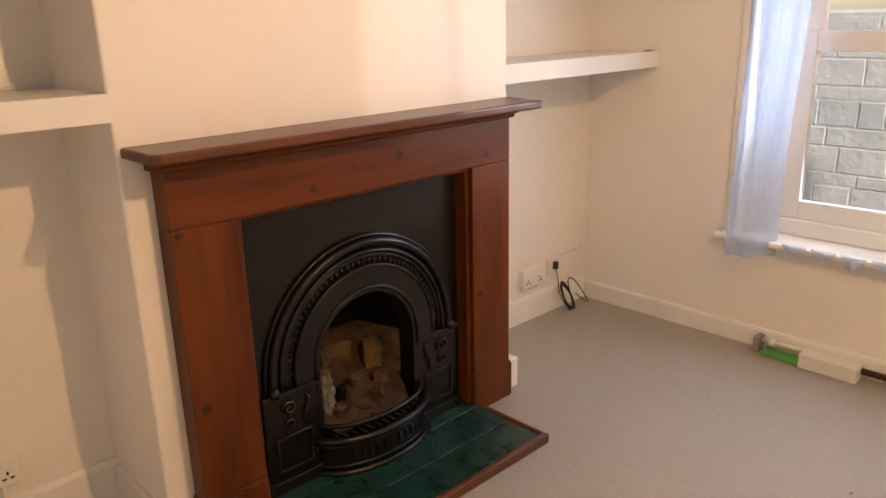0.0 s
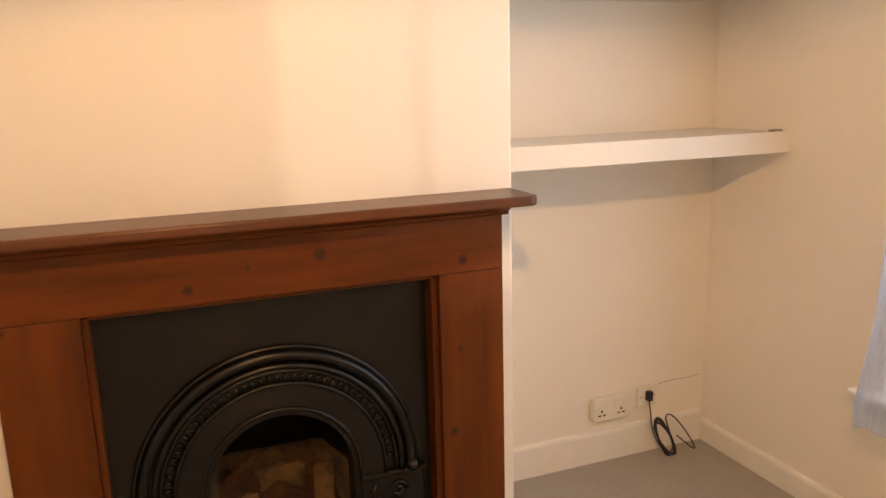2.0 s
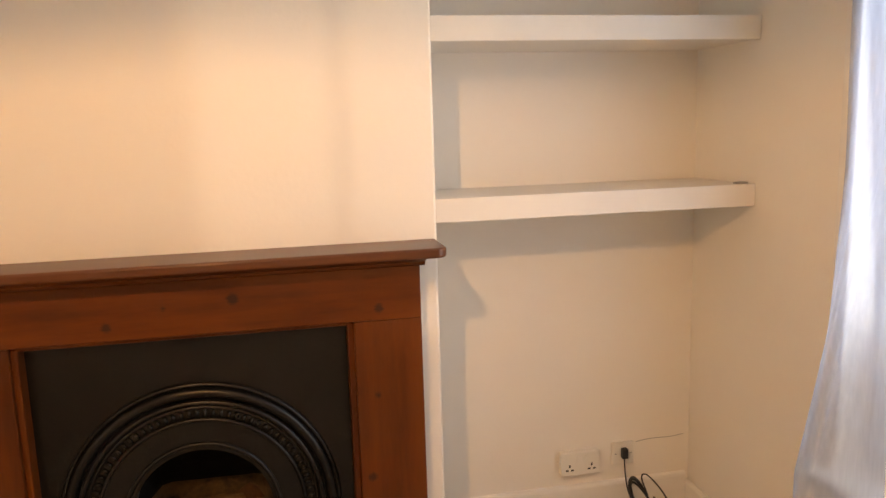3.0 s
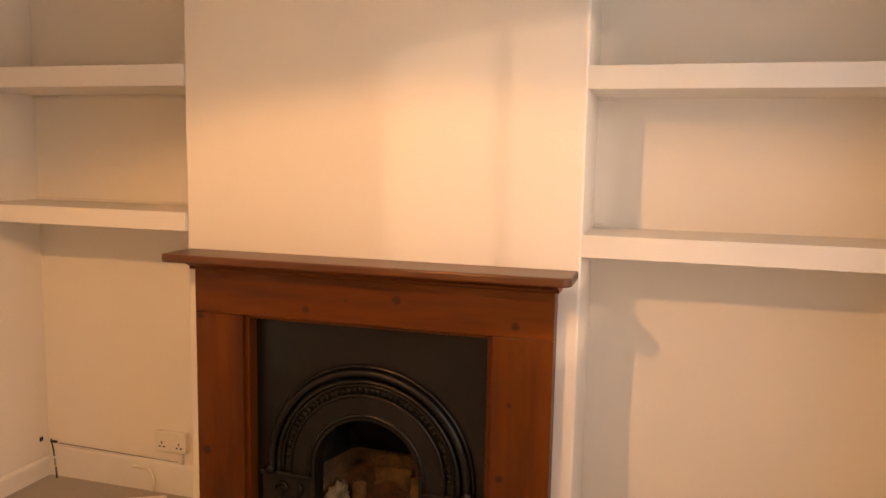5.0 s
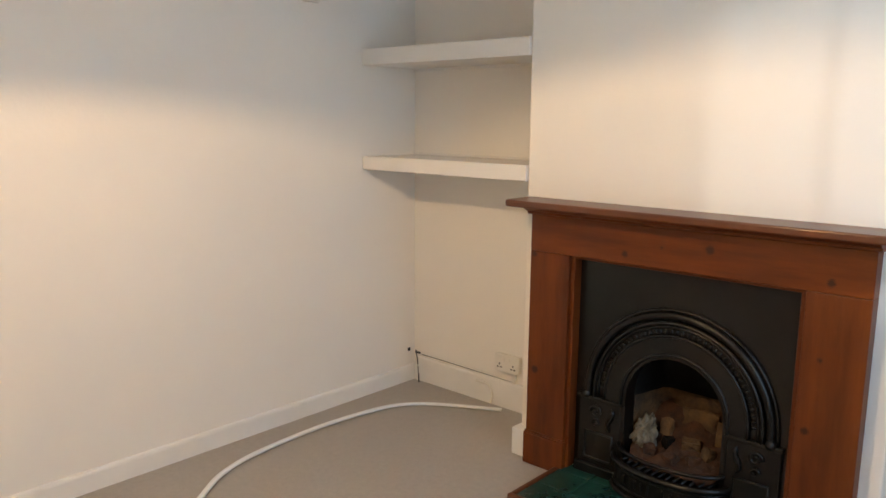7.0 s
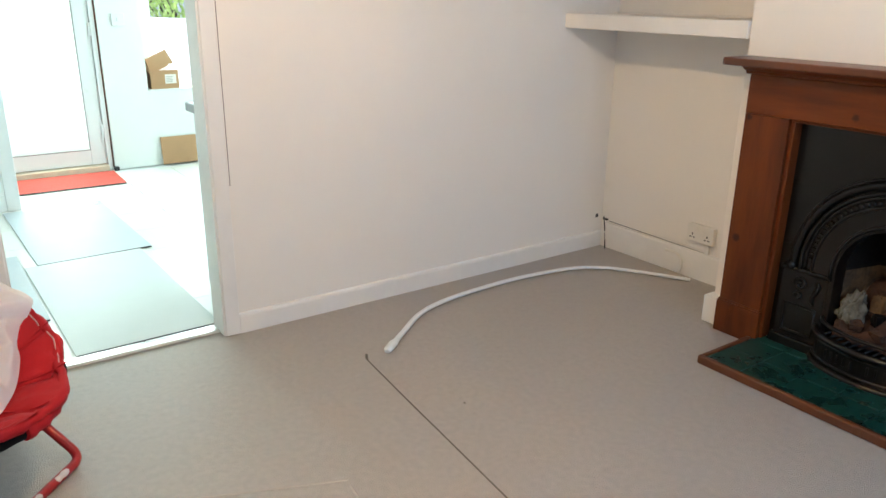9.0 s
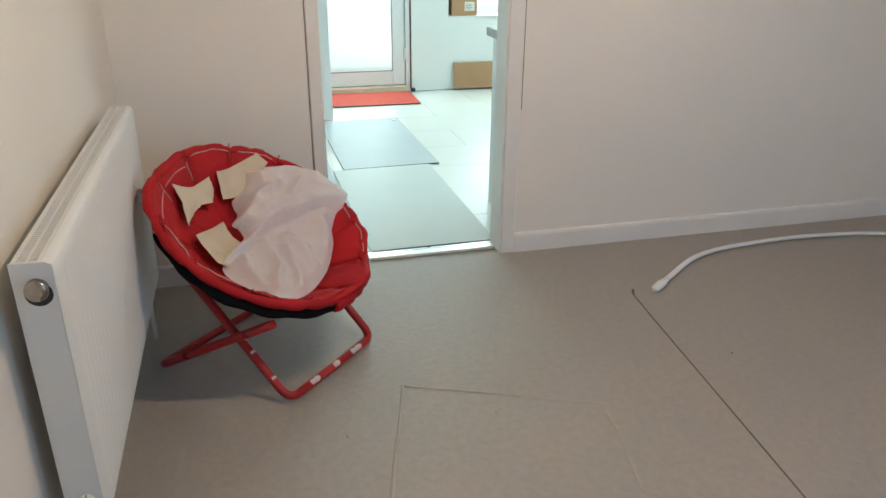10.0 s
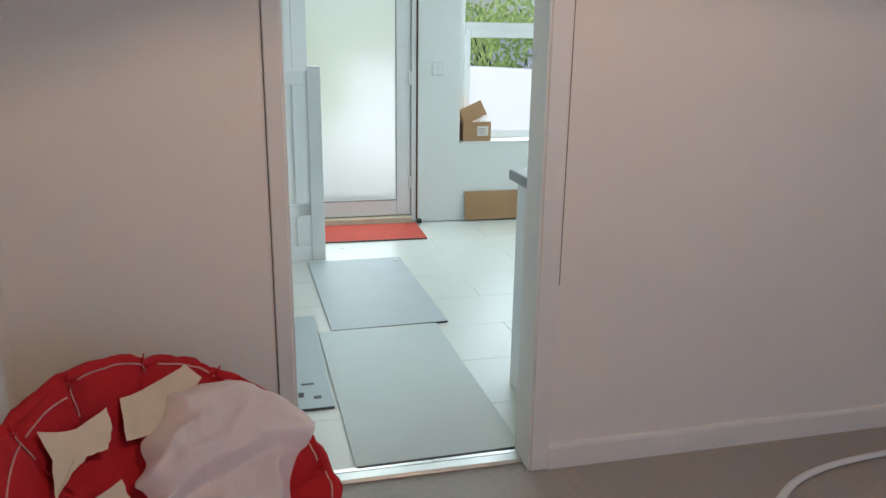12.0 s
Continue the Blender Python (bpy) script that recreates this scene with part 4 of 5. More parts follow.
part("cap_slot", cube(vx - 0.009, vx + 0.009, vy - 0.002, vy + 0.002, 0.3205, 0.3216), M_GREY, valve)
part("pipe", tube(bmesh.new(), [(vx, vy, 0.0), (vx, vy, 0.262)], 0.0075, 8), M_RAD, rad)
for x in (RX0 + 0.2, RX1 - 0.2):
    part("wall_bracket", cube(x - 0.02, x + 0.02, YF, RY0 + 0.001, 0.3, 0.7), M_RAD, rad)
part("pipe", tube(bmesh.new(), [(RX0 + 0.03, RY0 + 0.03, 0.0), (RX0 + 0.03, RY0 + 0.03, RZ0 + 0.03)], 0.0075, 8), M_RAD, rad)

# ---- saucer chair ----
FACE, TILT, R = radians(51.2), radians(31), 0.337
cc = Vector((-0.645, -2.755, 0.478))
fdir = Vector((math.cos(FACE), math.sin(FACE), 0))
ez = fdir * math.sin(TILT) + Vector((0, 0, math.cos(TILT)))
ey = -(fdir * math.cos(TILT) - Vector((0, 0, math.sin(TILT))))
ex = ey.cross(ez)
DISH = Matrix((ex, ey, ez)).transposed().to_4x4()
DISH.translation = cc


def dish_z(u, v):
    r = min(1.0, math.hypot(u, v))
    return -0.165 * max(0.0, 1 - r * r) ** 0.85


def seat_z(r, a, quilt):
    """Height of the quilted seat, with its padded outer band pinched at twelve seams."""
    s = abs(math.sin(a * 6)) ** 0.35
    u, v = r * math.cos(a), r * math.sin(a)
    roll = math.sin(math.pi * max(0.0, min(1.0, (r - 0.70) / 0.34))) ** 0.8
    wave, crinkle = noise.noise(Vector((3 * u, 3 * v, 2))), noise.noise(Vector((11 * u, 11 * v, 4)))
    return dish_z(u, v) + quilt * (1.5 * roll * s + 0.35 * r * (s - 0.75) + 0.8 * wave + 0.35 * crinkle)


def dish_grid(rings, sides, lift, r_max=1.0, quilt=0.0):
    bm = bmesh.new()
    mid = bm.verts.new((0, 0, seat_z(0, 0, quilt) + lift))
    last = None
    for i in range(1, rings + 1):
        r = r_max * i / rings
        row = []
        for j in range(sides):
            a = 2 * math.pi * j / sides
            rr = r * (1 + quilt * 0.2 * (abs(math.sin(a * 6)) ** 0.35 - 0.7) * r)
            row.append(bm.verts.new((rr * R * math.cos(a), rr * R * math.sin(a), seat_z(r, a, quilt) + lift)))
        for j in range(sides):
            k = (j + 1) % sides
            f = bm.faces.new((mid, row[j], row[k])) if last is None else bm.faces.new((last[j], row[j], row[k], last[k]))
            f.smooth = True
        last = row
    return bm


chair = thing("saucer_chair", (-0.66, -2.78, 0), "small folding saucer chair in worn red canvas on red tubes", "chair")
bm = dish_grid(30, 168, -0.004, quilt=0.018)
bm.transform(DISH)
part("seat", bm, M_RED, chair)
bm = dish_grid(16, 120, -0.030, 0.985, quilt=0.012)
bm.transform(DISH)
part("seat_underside", bm, M_BLACKCLOTH, chair, "black canvas underside")
# padded rim, pinched at each seam
bm = bmesh.new()
ring, rad_list = [], []
for j in range(120):
    a = 2 * math.pi * j / 120
    s = abs(math.sin(a * 6)) ** 0.4
    wob = noise.noise(Vector((2.2 * math.cos(a), 2.2 * math.sin(a), 7))) + 0.45 * noise.noise(Vector((9 * math.cos(a), 9 * math.sin(a), 3)))
    ring.append(DISH @ Vector(((R + 0.002 + 0.016 * wob) * math.cos(a), (R + 0.002 + 0.016 * wob) * math.sin(a), -0.010 + 0.012 * wob)))
    rad_list.append(0.0115 + 0.005 * s + 0.004 * noise.noise(Vector((14 * math.cos(a), 14 * math.sin(a), 1))))
tube(bm, ring, rad_list, 10, closed=True)
part("rim", bm, M_RED, chair, "padded red canvas rim pinched at the seams")
bm = bmesh.new()
low = [DISH @ Vector(((R + 0.004) * math.cos(a), (R + 0.004) * math.sin(a), -0.040)) for a in (math.radians(155 + 3 * i) for i in range(76))]
tube(bm, low, [0.004 + 0.015 * min(1, i / 14, (75 - i) / 16) + 0.003 * math.sin(i * 0.9) for i in range(76)], 8)
part("rim_binding", bm, M_BLACKCLOTH, chair, "black binding under the rim")
wrap = [DISH @ Vector(((R + 0.010) * math.cos(a), (R + 0.010) * math.sin(a), -0.034)) for a in (math.radians(258 + 3 * i) for i in range(11))]
part("rim_wrap", tube(bmesh.new(), wrap, [0.020 + 0.003 * math.sin(2.1 * i) for i in range(11)], 10), M_RED, chair, "red canvas sleeve over the front of the rim")
for a_deg in range(0, 360, 30):
    a = radians(a_deg + 2)
    pts = [DISH @ Vector((r * R * math.cos(a), r * R * math.sin(a), dish_z(r * math.cos(a), r * math.sin(a)) + 0.006 + 0.012 * max(0, r - 0.9) / 0.1)) for r in (0.55, 0.65, 0.75, 0.85, 0.93, 1.0)]
    part("seam", tube(bmesh.new(), smooth_path(pts, 3), 0.0022, 5), M_RED, chair)
for r0, a0, a1 in ((0.90, 95, 118), (0.90, 122, 146), (0.91, 152, 176), (0.90, 182, 204), (0.97, 8, 28), (0.97, 32, 56), (0.96, 60, 88), (0.97, 300, 328), (0.96, 334, 356)):
    pts = [DISH @ Vector((r0 * R * math.cos(radians(a)), r0 * R * math.sin(radians(a)), seat_z(r0, radians(a), 0.018) - 0.0015)) for a in np.linspace(a0, a1, 16)]
    part("worn_piping", tube(bmesh.new(), pts, 0.0021, 5), M_PIPING, chair, "frayed pale piping")
for a_deg in (122, 152, 182, 92):
    pts = [DISH @ Vector((r * R * math.cos(radians(a_deg)), r * R * math.sin(radians(a_deg)), seat_z(r, radians(a_deg), 0.018) - 0.0012)) for r in np.linspace(0.80, 0.97, 8)]
    part("worn_piping", tube(bmesh.new(), pts, 0.0019, 5), M_PIPING, chair, "frayed pale piping")


def patch_on_dish(outline, lift, steps=9):
    """A thin flat scrap with a jagged outline, laid on the seat."""
    cu = sum(p[0] for p in outline) / len(outline)
    cv = sum(p[1] for p in outline) / len(outline)
    pts = []
    for i, p in enumerate(outline):
        q = outline[(i + 1) % len(outline)]
        for k in range(4):
            t = k / 4
            jag = 0.008 * noise.noise(Vector((p[0] * 9 + t * 3, p[1] * 9, 5)))
            pts.append((p[0] + (q[0] - p[0]) * t + jag, p[1] + (q[1] - p[1]) * t - jag))
    bm = bmesh.new()
    rows = []
    for i in range(1, steps + 1):
        f = i / steps
        row = []
        for a, b in pts:
            u, v = cu + (a - cu) * f, cv + (b - cv) * f
            curl = 0.002 * f ** 4 * (1 + noise.noise(Vector((u * 6, v * 6, 1))))
            row.append(bm.verts.new((u * R, v * R, dish_z(u, v) + lift + curl)))
        rows.append(row)
    mid = bm.verts.new((cu * R, cv * R, dish_z(cu, cv) + lift))
    k = len(pts)
    for j in range(k):
        bm.faces.new((mid, rows[0][j], rows[0][(j + 1) % k]))
        for a, b in zip(rows, rows[1:]):
            bm.faces.new((a[j], b[j], b[(j + 1) % k], a[(j + 1) % k])).smooth = True
    bm.transform(DISH)
    return bm


for pts in ([(-0.38, 0.77), (-0.12, 0.72), (0.12, 0.75), (0.10, 0.64), (0.01, 0.55), (-0.14, 0.57), (-0.28, 0.52), (-0.49, 0.41), (-0.36, 0.62)],
            [(-0.48, 0.32), (-0.02, 0.36), (-0.06, 0.20), (-0.02, 0.06), (-0.40, -0.12), (-0.56, -0.02), (-0.52, 0.14)],
            [(0.22, 0.75), (0.50, 0.70), (0.66, 0.68), (0.72, 0.55), (0.37, 0.46), (0.14, 0.53)]):
    part("torn_patch", patch_on_dish(pts, 0.033), M_CREAM, chair, "cream torn lining patch")
part("torn_patch", patch_on_dish([(-0.50, -0.30), (-0.44, -0.52), (-0.50, -0.80), (-0.66, -0.62), (-0.66, -0.42)], 0.020), M_LINEN, chair, "white torn strip by the rim")

# legs: two bent tubes crossed under the seat


def bent(pts, rad_c=0.045):
    out = [Vector(pts[0])]
    for p, q, r in zip(pts, pts[1:], pts[2:]):
        p, q, r = Vector(p), Vector(q), Vector(r)
        a, b = q + (p - q).normalized() * rad_c, q + (r - q).normalized() * rad_c
        out += [a * (1 - t) ** 2 + q * 2 * t * (1 - t) + b * t * t for t in (0, 0.2, 0.4, 0.6, 0.8, 1)]
    return out + [Vector(pts[-1])]


FA, FB, FC = Vector((-0.350, -2.738, 0.0135)), Vector((-0.660, -2.440, 0.0135)), Vector((-0.640, -3.125, 0.0135))
FD = FC + (FB - FA)
back, fore = Vector((-0.27, -0.33, 0.44)), Vector((0.31, 0.36, 0.27))
part("leg_frame", tube(bmesh.new(), bent([FA + back, FA, FB, FB + back]), 0.0135, 10), M_REDTUBE, chair)
part("leg_frame", tube(bmesh.new(), bent([FC + fore, FC, FD, FD + fore]), 0.0135, 10), M_REDTUBE, chair)
ring = [DISH @ Vector((R * 0.97 * math.cos(a), R * 0.97 * math.sin(a), -0.030)) for a in (2 * math.pi * i / 48 for i in range(48))]
part("seat_ring", tube(bmesh.new(), ring, 0.010, 8, closed=True), M_REDTUBE, chair)
for t0, t1 in ((0.20, 0.34), (0.47, 0.57), (0.68, 0.86)):
    part("paint_chip", tube(bmesh.new(), [FA + (FB - FA) * t + Vector((0.0028, 0.0018, 0.0038)) for t in np.linspace(t0, t1, 6)], [0.005, 0.0112, 0.0098, 0.0118, 0.0092, 0.004], 8), M_CHIP, chair, "bare chipped patch")
for s, t in ((FA, 0.28), (FB, 0.30), (FA, 0.12), (FB, 0.62)):
    part("paint_chip", tube(bmesh.new(), [s + back * (t + d) + Vector((0.003, 0.002, 0.002)) for d in (0, 0.008, 0.02, 0.03)], [0.004, 0.0112, 0.0105, 0.004], 8), M_CHIP, chair, "bare chipped patch")

# crumpled cloth in the seat
OUT = [(0.51, 0.63), (0.71, 0.53), (0.90, 0.36), (0.96, 0.20), (0.99, 0.0), (0.97, -0.24), (0.84, -0.31), (0.72, -0.36), (0.55, -0.51), (0.24, -0.67),
       (-0.20, -0.76), (-0.49, -0.76), (-0.68, -0.66), (-0.62, -0.46), (-0.60, -0.19), (-0.45, -0.02), (-0.17, 0.07), (0.01, 0.12), (0.0, 0.27), (0.15, 0.34), (0.22, 0.48), (0.40, 0.50)]
HEM = [(0.95, -0.30), (0.62, -0.09), (0.33, 0.0), (0.02, 0.02), (-0.52, -0.05)]         # lower edge of the sheet thrown over the top
RIDGES = [([(0.40, 0.52), (0.70, 0.34), (0.84, 0.10)], 0.12, 0.030), ([(0.51, 0.27), (0.29, 0.28), (0.06, 0.21)], 0.07, 0.026),
          ([(0.66, 0.12), (0.46, 0.05), (0.25, 0.12)], 0.06, 0.016), ([(0.25, -0.16), (0.24, -0.40), (0.14, -0.62)], 0.06, 0.022),
          ([(-0.06, -0.08), (-0.24, -0.37), (-0.52, -0.62)], 0.055, 0.026), ([(0.10, -0.24), (-0.10, -0.50), (-0.30, -0.68)], 0.05, 0.020),
          ([(-0.30, -0.08), (-0.46, -0.28), (-0.56, -0.50)], 0.05, 0.018), ([(0.63, -0.24), (0.52, -0.40), (0.38, -0.52)], 0.07, 0.020)]


def off_line(u, v, line):
    """Distance from a line of points, and the side on which (u, v) lies."""
    best, side = 9.0, 1.0
    for (a, b), (c, d) in zip(line, line[1:]):
        ux, uy = c - a, d - b
        t = max(0.0, min(1.0, ((u - a) * ux + (v - b) * uy) / (ux * ux + uy * uy)))
        gap = math.hypot(u - a - t * ux, v - b - t * uy)
        if gap < best:
            best, side = gap, 1.0 if (v - b) * ux - (u - a) * uy < 0 else -1.0
    return best, side


def heap(u, v, f):
    """Height of the crumpled cloth over the seat."""
    w = Vector((noise.noise(Vector((u * 2.4, v * 2.4, 3))), noise.noise(Vector((u * 2.4, v * 2.4, 8))), 0)) * 0.07
    a, b = u + w.x, v + w.y
    h = 0.026 + 0.050 * (1 - f ** 3)
    gap, side = off_line(a, b, HEM)
    t = max(0.0, min(1.0, 0.5 + side * gap / 0.05))
    h += 0.050 * t * t * (3 - 2 * t) * math.exp(-(gap / 0.45) ** 2 if side > 0 else 0)
    for line, width, height in RIDGES:
        h += 1.5 * height * math.exp(-abs(off_line(a, b, line)[0] / width) ** 1.5)
    q = Vector((a * 5, b * 5, 2))
    h += 0.005 * noise.noise(q) + 0.006 * (1 - abs(noise.noise(q * 1.1 + Vector((4, 4, 0))))) ** 4
    return max(0.016, h * (1 - 0.45 * f ** 10))


bm = bmesh.new()
cu, cv = 0.30, -0.10
edge = smooth_path([(u, v, 0) for u, v in OUT + OUT[:1]], 9)[:-1]
rows, n_r = [], 46
for i in range(1, n_r + 1):
    f = i / n_r
    row = []
    for p in edge:
        u, v = cu + (p.x - cu) * f, cv + (p.y - cv) * f
        row.append(bm.verts.new((u * R, v * R, dish_z(u, v) + heap(u, v, f))))
    rows.append(row)
mid = bm.verts.new((cu * R, cv * R, dish_z(cu, cv) + heap(cu, cv, 0)))
k = len(edge)
for j in range(k):
    bm.faces.new((mid, rows[0][j], rows[0][(j + 1) % k])).smooth = True
    for a, b in zip(rows, rows[1:]):
        bm.faces.new((a[j], b[j], b[(j + 1) % k], a[(j + 1) % k])).smooth = True
bm.transform(DISH)
solid("crumpled_cloth", bm, M_CLOTH, "crumpled sheer white cloth heaped on the red chair seat", "cloth")

# ---- pendant lamp of the living room ----
pend = thing("pendant_lamp", (LAMP[0], LAMP[1], H), "pendant lamp with a tilted cream cone shade", "ceiling lamp")
part("ceiling_rose", tube(bmesh.new(), [(LAMP[0], LAMP[1], H), (LAMP[0], LAMP[1], H - 0.03)], [0.05, 0.03], 20), M_PLASTIC, pend)
part("flex", tube(bmesh.new(), [(LAMP[0], LAMP[1], H - 0.03), (LAMP[0], LAMP[1], LAMP[2] + 0.09)], 0.004, 8), M_PLASTIC, pend)
part("lamp_holder", tube(bmesh.new(), [(LAMP[0], LAMP[1], LAMP[2] + 0.10), (LAMP[0], LAMP[1], LAMP[2] + 0.045)], 0.018, 12), M_PLASTIC, pend)
bm = bmesh.new()
tops, bots = [], []
for j in range(48):
    a = 2 * math.pi * j / 48
    lean = -0.079 * math.cos(a) - 0.080 * math.sin(a)      # the shade hangs a little askew
    tops.append(bm.verts.new((LAMP[0] + 0.085 * math.cos(a), LAMP[1] + 0.085 * math.sin(a), LAMP[2] + 0.13 - 0.085 * lean)))
    bots.append(bm.verts.new((LAMP[0] + 0.165 * math.cos(a), LAMP[1] + 0.165 * math.sin(a), LAMP[2] - 0.165 * (0.319 + lean))))
for j in range(48):
    bm.faces.new((tops[j], tops[(j + 1) % 48], bots[(j + 1) % 48], bots[j])).smooth = True
part("shade", bm, M_SHADE, pend)

# ---- kitchen ----
gd = thing("garden_door", (KX, -1.89, 0), "white glazed garden door with one tall frosted pane", "door")
xd0, xd1 = KX - 0.10, KX - 0.04
part("door_frame", cube(xd0 - 0.02, xd1 + 0.02, KD1 - 0.045, KD1, 0.0, KDH, bevel=0.004), M_UPVC, gd)
part("door_frame", cube(xd0 - 0.02, xd1 + 0.02, KD0, KD0 + 0.045, 0.0, KDH, bevel=0.004), M_UPVC, gd)
part("door_frame", cube(xd0 - 0.02, xd1 + 0.02, KD0 + 0.045, KD1 - 0.045, KDH - 0.05, KDH, bevel=0.004), M_UPVC, gd)
part("threshold", cube(xd0 - 0.02, KX + 0.02, KD0 + 0.045, KD1 - 0.045, 0.0, 0.045, bevel=0.006), M_CREAM, gd, "worn beige threshold")
part("stile", cube(xd0, xd1, KD1 - 0.155, KD1 - 0.048, 0.05, KDH - 0.052, bevel=0.005), M_UPVC, gd)
part("stile", cube(xd0, xd1, KD0 + 0.048, KD0 + 0.155, 0.05, KDH - 0.052, bevel=0.005), M_UPVC, gd)
part("rail", cube(xd0, xd1, KD0 + 0.155, KD1 - 0.155, 0.05, 0.165, bevel=0.005), M_UPVC, gd)
part("rail", cube(xd0, xd1, KD0 + 0.155, KD1 - 0.155, KDH - 0.16, KDH - 0.052, bevel=0.005), M_UPVC, gd)
part("gasket", cube(xd1 - 0.004, xd1 + 0.002, KD0 + 0.152, KD1 - 0.152, 0.163, 0.170), M_GREY, gd)
part("gasket", cube(xd1 - 0.004, xd1 + 0.002, KD1 - 0.158, KD1 - 0.152, 0.170, KDH - 0.16), M_GREY, gd)
pane = part("pane", cube(xd0 + 0.025, xd0 + 0.031, KD0 + 0.150, KD1 - 0.150, 0.160, KDH - 0.155), M_FROSTDOOR, gd, "frosted glass pane")
for z in (0.30, 1.05, 1.80):
    part("hinge", cube(xd1, xd1 + 0.014, KD1 - 0.062, KD1 - 0.040, z - 0.05, z + 0.05, bevel=0.003), M_UPVC, gd)
part("seal", cube(xd1 + 0.02, xd1 + 0.024, KD1 - 0.012, KD1 - 0.002, 0.02, KDH), M_MANTEL, gd, "brown stained edge strip")
solid("door_stop", cube(KX + 0.01, KX + 0.05, KD1 - 0.015, KD1 + 0.02, 0.0, 0.03, bevel=0.006), M_BLACK, "small black rubber door stop on the tiles", "door stop")

kw = thing("window_2", (KX - 0.2, (KW0 + KW1) / 2, KWZ0), "white plastic kitchen window looking on to the garden", "window", kind="structure")
xw0, xw1 = KX - 0.24, KX - 0.17
part("window_sill", cube(KX - 0.17, KX + 0.012, KW0 + 0.001, KW1 - 0.001, KWZ0 - 0.001, KWZ0 + 0.010, bevel=0.004), M_UPVC, kw)
for y0, y1 in ((KW0, KW0 + 0.075), (KW1 - 0.075, KW1)):
    part("window_frame", cube(xw0, xw1, y0, y1, KWZ0, KWZ1, bevel=0.005), M_UPVC, kw)
for z0, z1 in ((KWZ0, KWZ0 + 0.06), (1.385, 1.445), (KWZ1 - 0.06, KWZ1)):
    part("window_frame", cube(xw0, xw1, KW0 + 0.075, KW1 - 0.075, z0, z1, bevel=0.005), M_UPVC, kw)
part("sash", cube(xw1, xw1 + 0.02, KW0 + 0.070, KW0 + 0.115, KWZ0 + 0.055, 1.39, bevel=0.005), M_UPVC, kw)
part("sash", cube(xw1, xw1 + 0.02, KW0 + 0.115, KW1 - 0.07, 1.335, 1.39, bevel=0.005), M_UPVC, kw)
for z0, z1 in ((KWZ0 + 0.055, 1.39), (1.44, KWZ1 - 0.055)):
    pane = part("pane", cube(xw0 + 0.03, xw0 + 0.035, KW0 + 0.07, KW1 - 0.07, z0, z1), M_GLASS, kw)
    pane.visible_shadow = False

# unseen window, added round the kitchen's fill lamp
k3 = thing("unseen_fill_window", (-3.1, KY1 + 0.1, 0.95), "unseen white framed window added in the kitchen side wall for light", "window", kind="structure")
for x0, x1 in ((-4.0, -3.94), (-3.13, -3.07), (-2.26, -2.2)):
    part("window_frame", cube(x0, x1, KY1 + 0.13, KY1 + 0.17, 0.95, 2.1, bevel=0.004), M_UPVC, k3)
for x0, x1 in ((-3.94, -3.13), (-3.07, -2.26)):
    part("window_frame", cube(x0, x1, KY1 + 0.13, KY1 + 0.17, 0.95, 1.01, bevel=0.004), M_UPVC, k3)
    part("window_frame", cube(x0, x1, KY1 + 0.13, KY1 + 0.17, 2.04, 2.1, bevel=0.004), M_UPVC, k3)
    pane = part("pane", cube(x0, x1, KY1 + 0.148, KY1 + 0.152, 1.01, 2.04), M_GLASS, k3)
    pane.visible_shadow = False

sw = thing("light_switch", (KX, -1.285, 1.12), "square white light switch on the kitchen wall", "light switch")
part("faceplate", cube(KX, KX + 0.012, -1.330, -1.240, 1.075, 1.165, bevel=0.003), M_UPVC, sw)
part("rocker", cube(KX + 0.011, KX + 0.017, -1.295, -1.275, 1.105, 1.135, bevel=0.002), M_UPVC, sw)

# open cardboard box on the sill
box = thing("cardboard_box", (KX - 0.09, -0.98, KWZ0), "open brown cardboard box with a white label on the sill", "box")
bx0, bx1, by0, by1, bz0, bz1 = KX - 0.165, KX + 0.005, -1.092, -0.880, KWZ0 + 0.010, KWZ0 + 0.150
for a in ((bx0, bx1, by0, by0 + 0.004), (bx0, bx1, by1 - 0.004, by1), (bx0, bx0 + 0.004, by0 + 0.004, by1 - 0.004), (bx1 - 0.004, bx1, by0 + 0.004, by1 - 0.004)):
    part("side", cube(*a, bz0, bz1), M_CARD, box)
part("bottom", cube(bx0 + 0.004, bx1 - 0.004, by0 + 0.004, by1 - 0.004, bz0, bz0 + 0.004), M_CARD, box)
flap = cube(-0.002, 0.002, -0.105, 0.105, 0, 0.115)
flap.transform(pose(bx1 - 0.03, (by0 + by1) / 2 - 0.012, bz1 + 0.010, 24, -12, 0))
part("flap", flap, M_CARD, box)
flap = cube(-0.08, 0.08, -0.002, 0.002, 0, 0.10)
flap.transform(pose((bx0 + bx1) / 2, by0 + 0.002, bz1, 18, 0, 0))
part("flap", flap, M_CARD, box)
part("address_label", cube(bx1, bx1 + 0.001, -0.985, -0.900, bz0 + 0.038, bz0 + 0.108), M_PAPER, box, "white paper label")
for k in range(4):
    part("print_bar", cube(bx1 + 0.001, bx1 + 0.0016, -0.978, -0.930 + 0.008 * (k % 2), bz0 + 0.050 + 0.013 * k, bz0 + 0.055 + 0.013 * k), M_GREY, box)
bm = bmesh.new()
bmesh.ops.create_icosphere(bm, subdivisions=4, radius=0.07)
for v in bm.verts:
    v.co *= 0.85 + 0.45 * abs(noise.noise(v.co * 28)) + 0.2 * noise.noise(v.co * 12)
bm.transform(pose(bx0 + 0.09, -0.935, bz1 + 0.015, 20, 30, 10) @ Matrix.Diagonal((0.8, 0.9, 0.8, 1)))
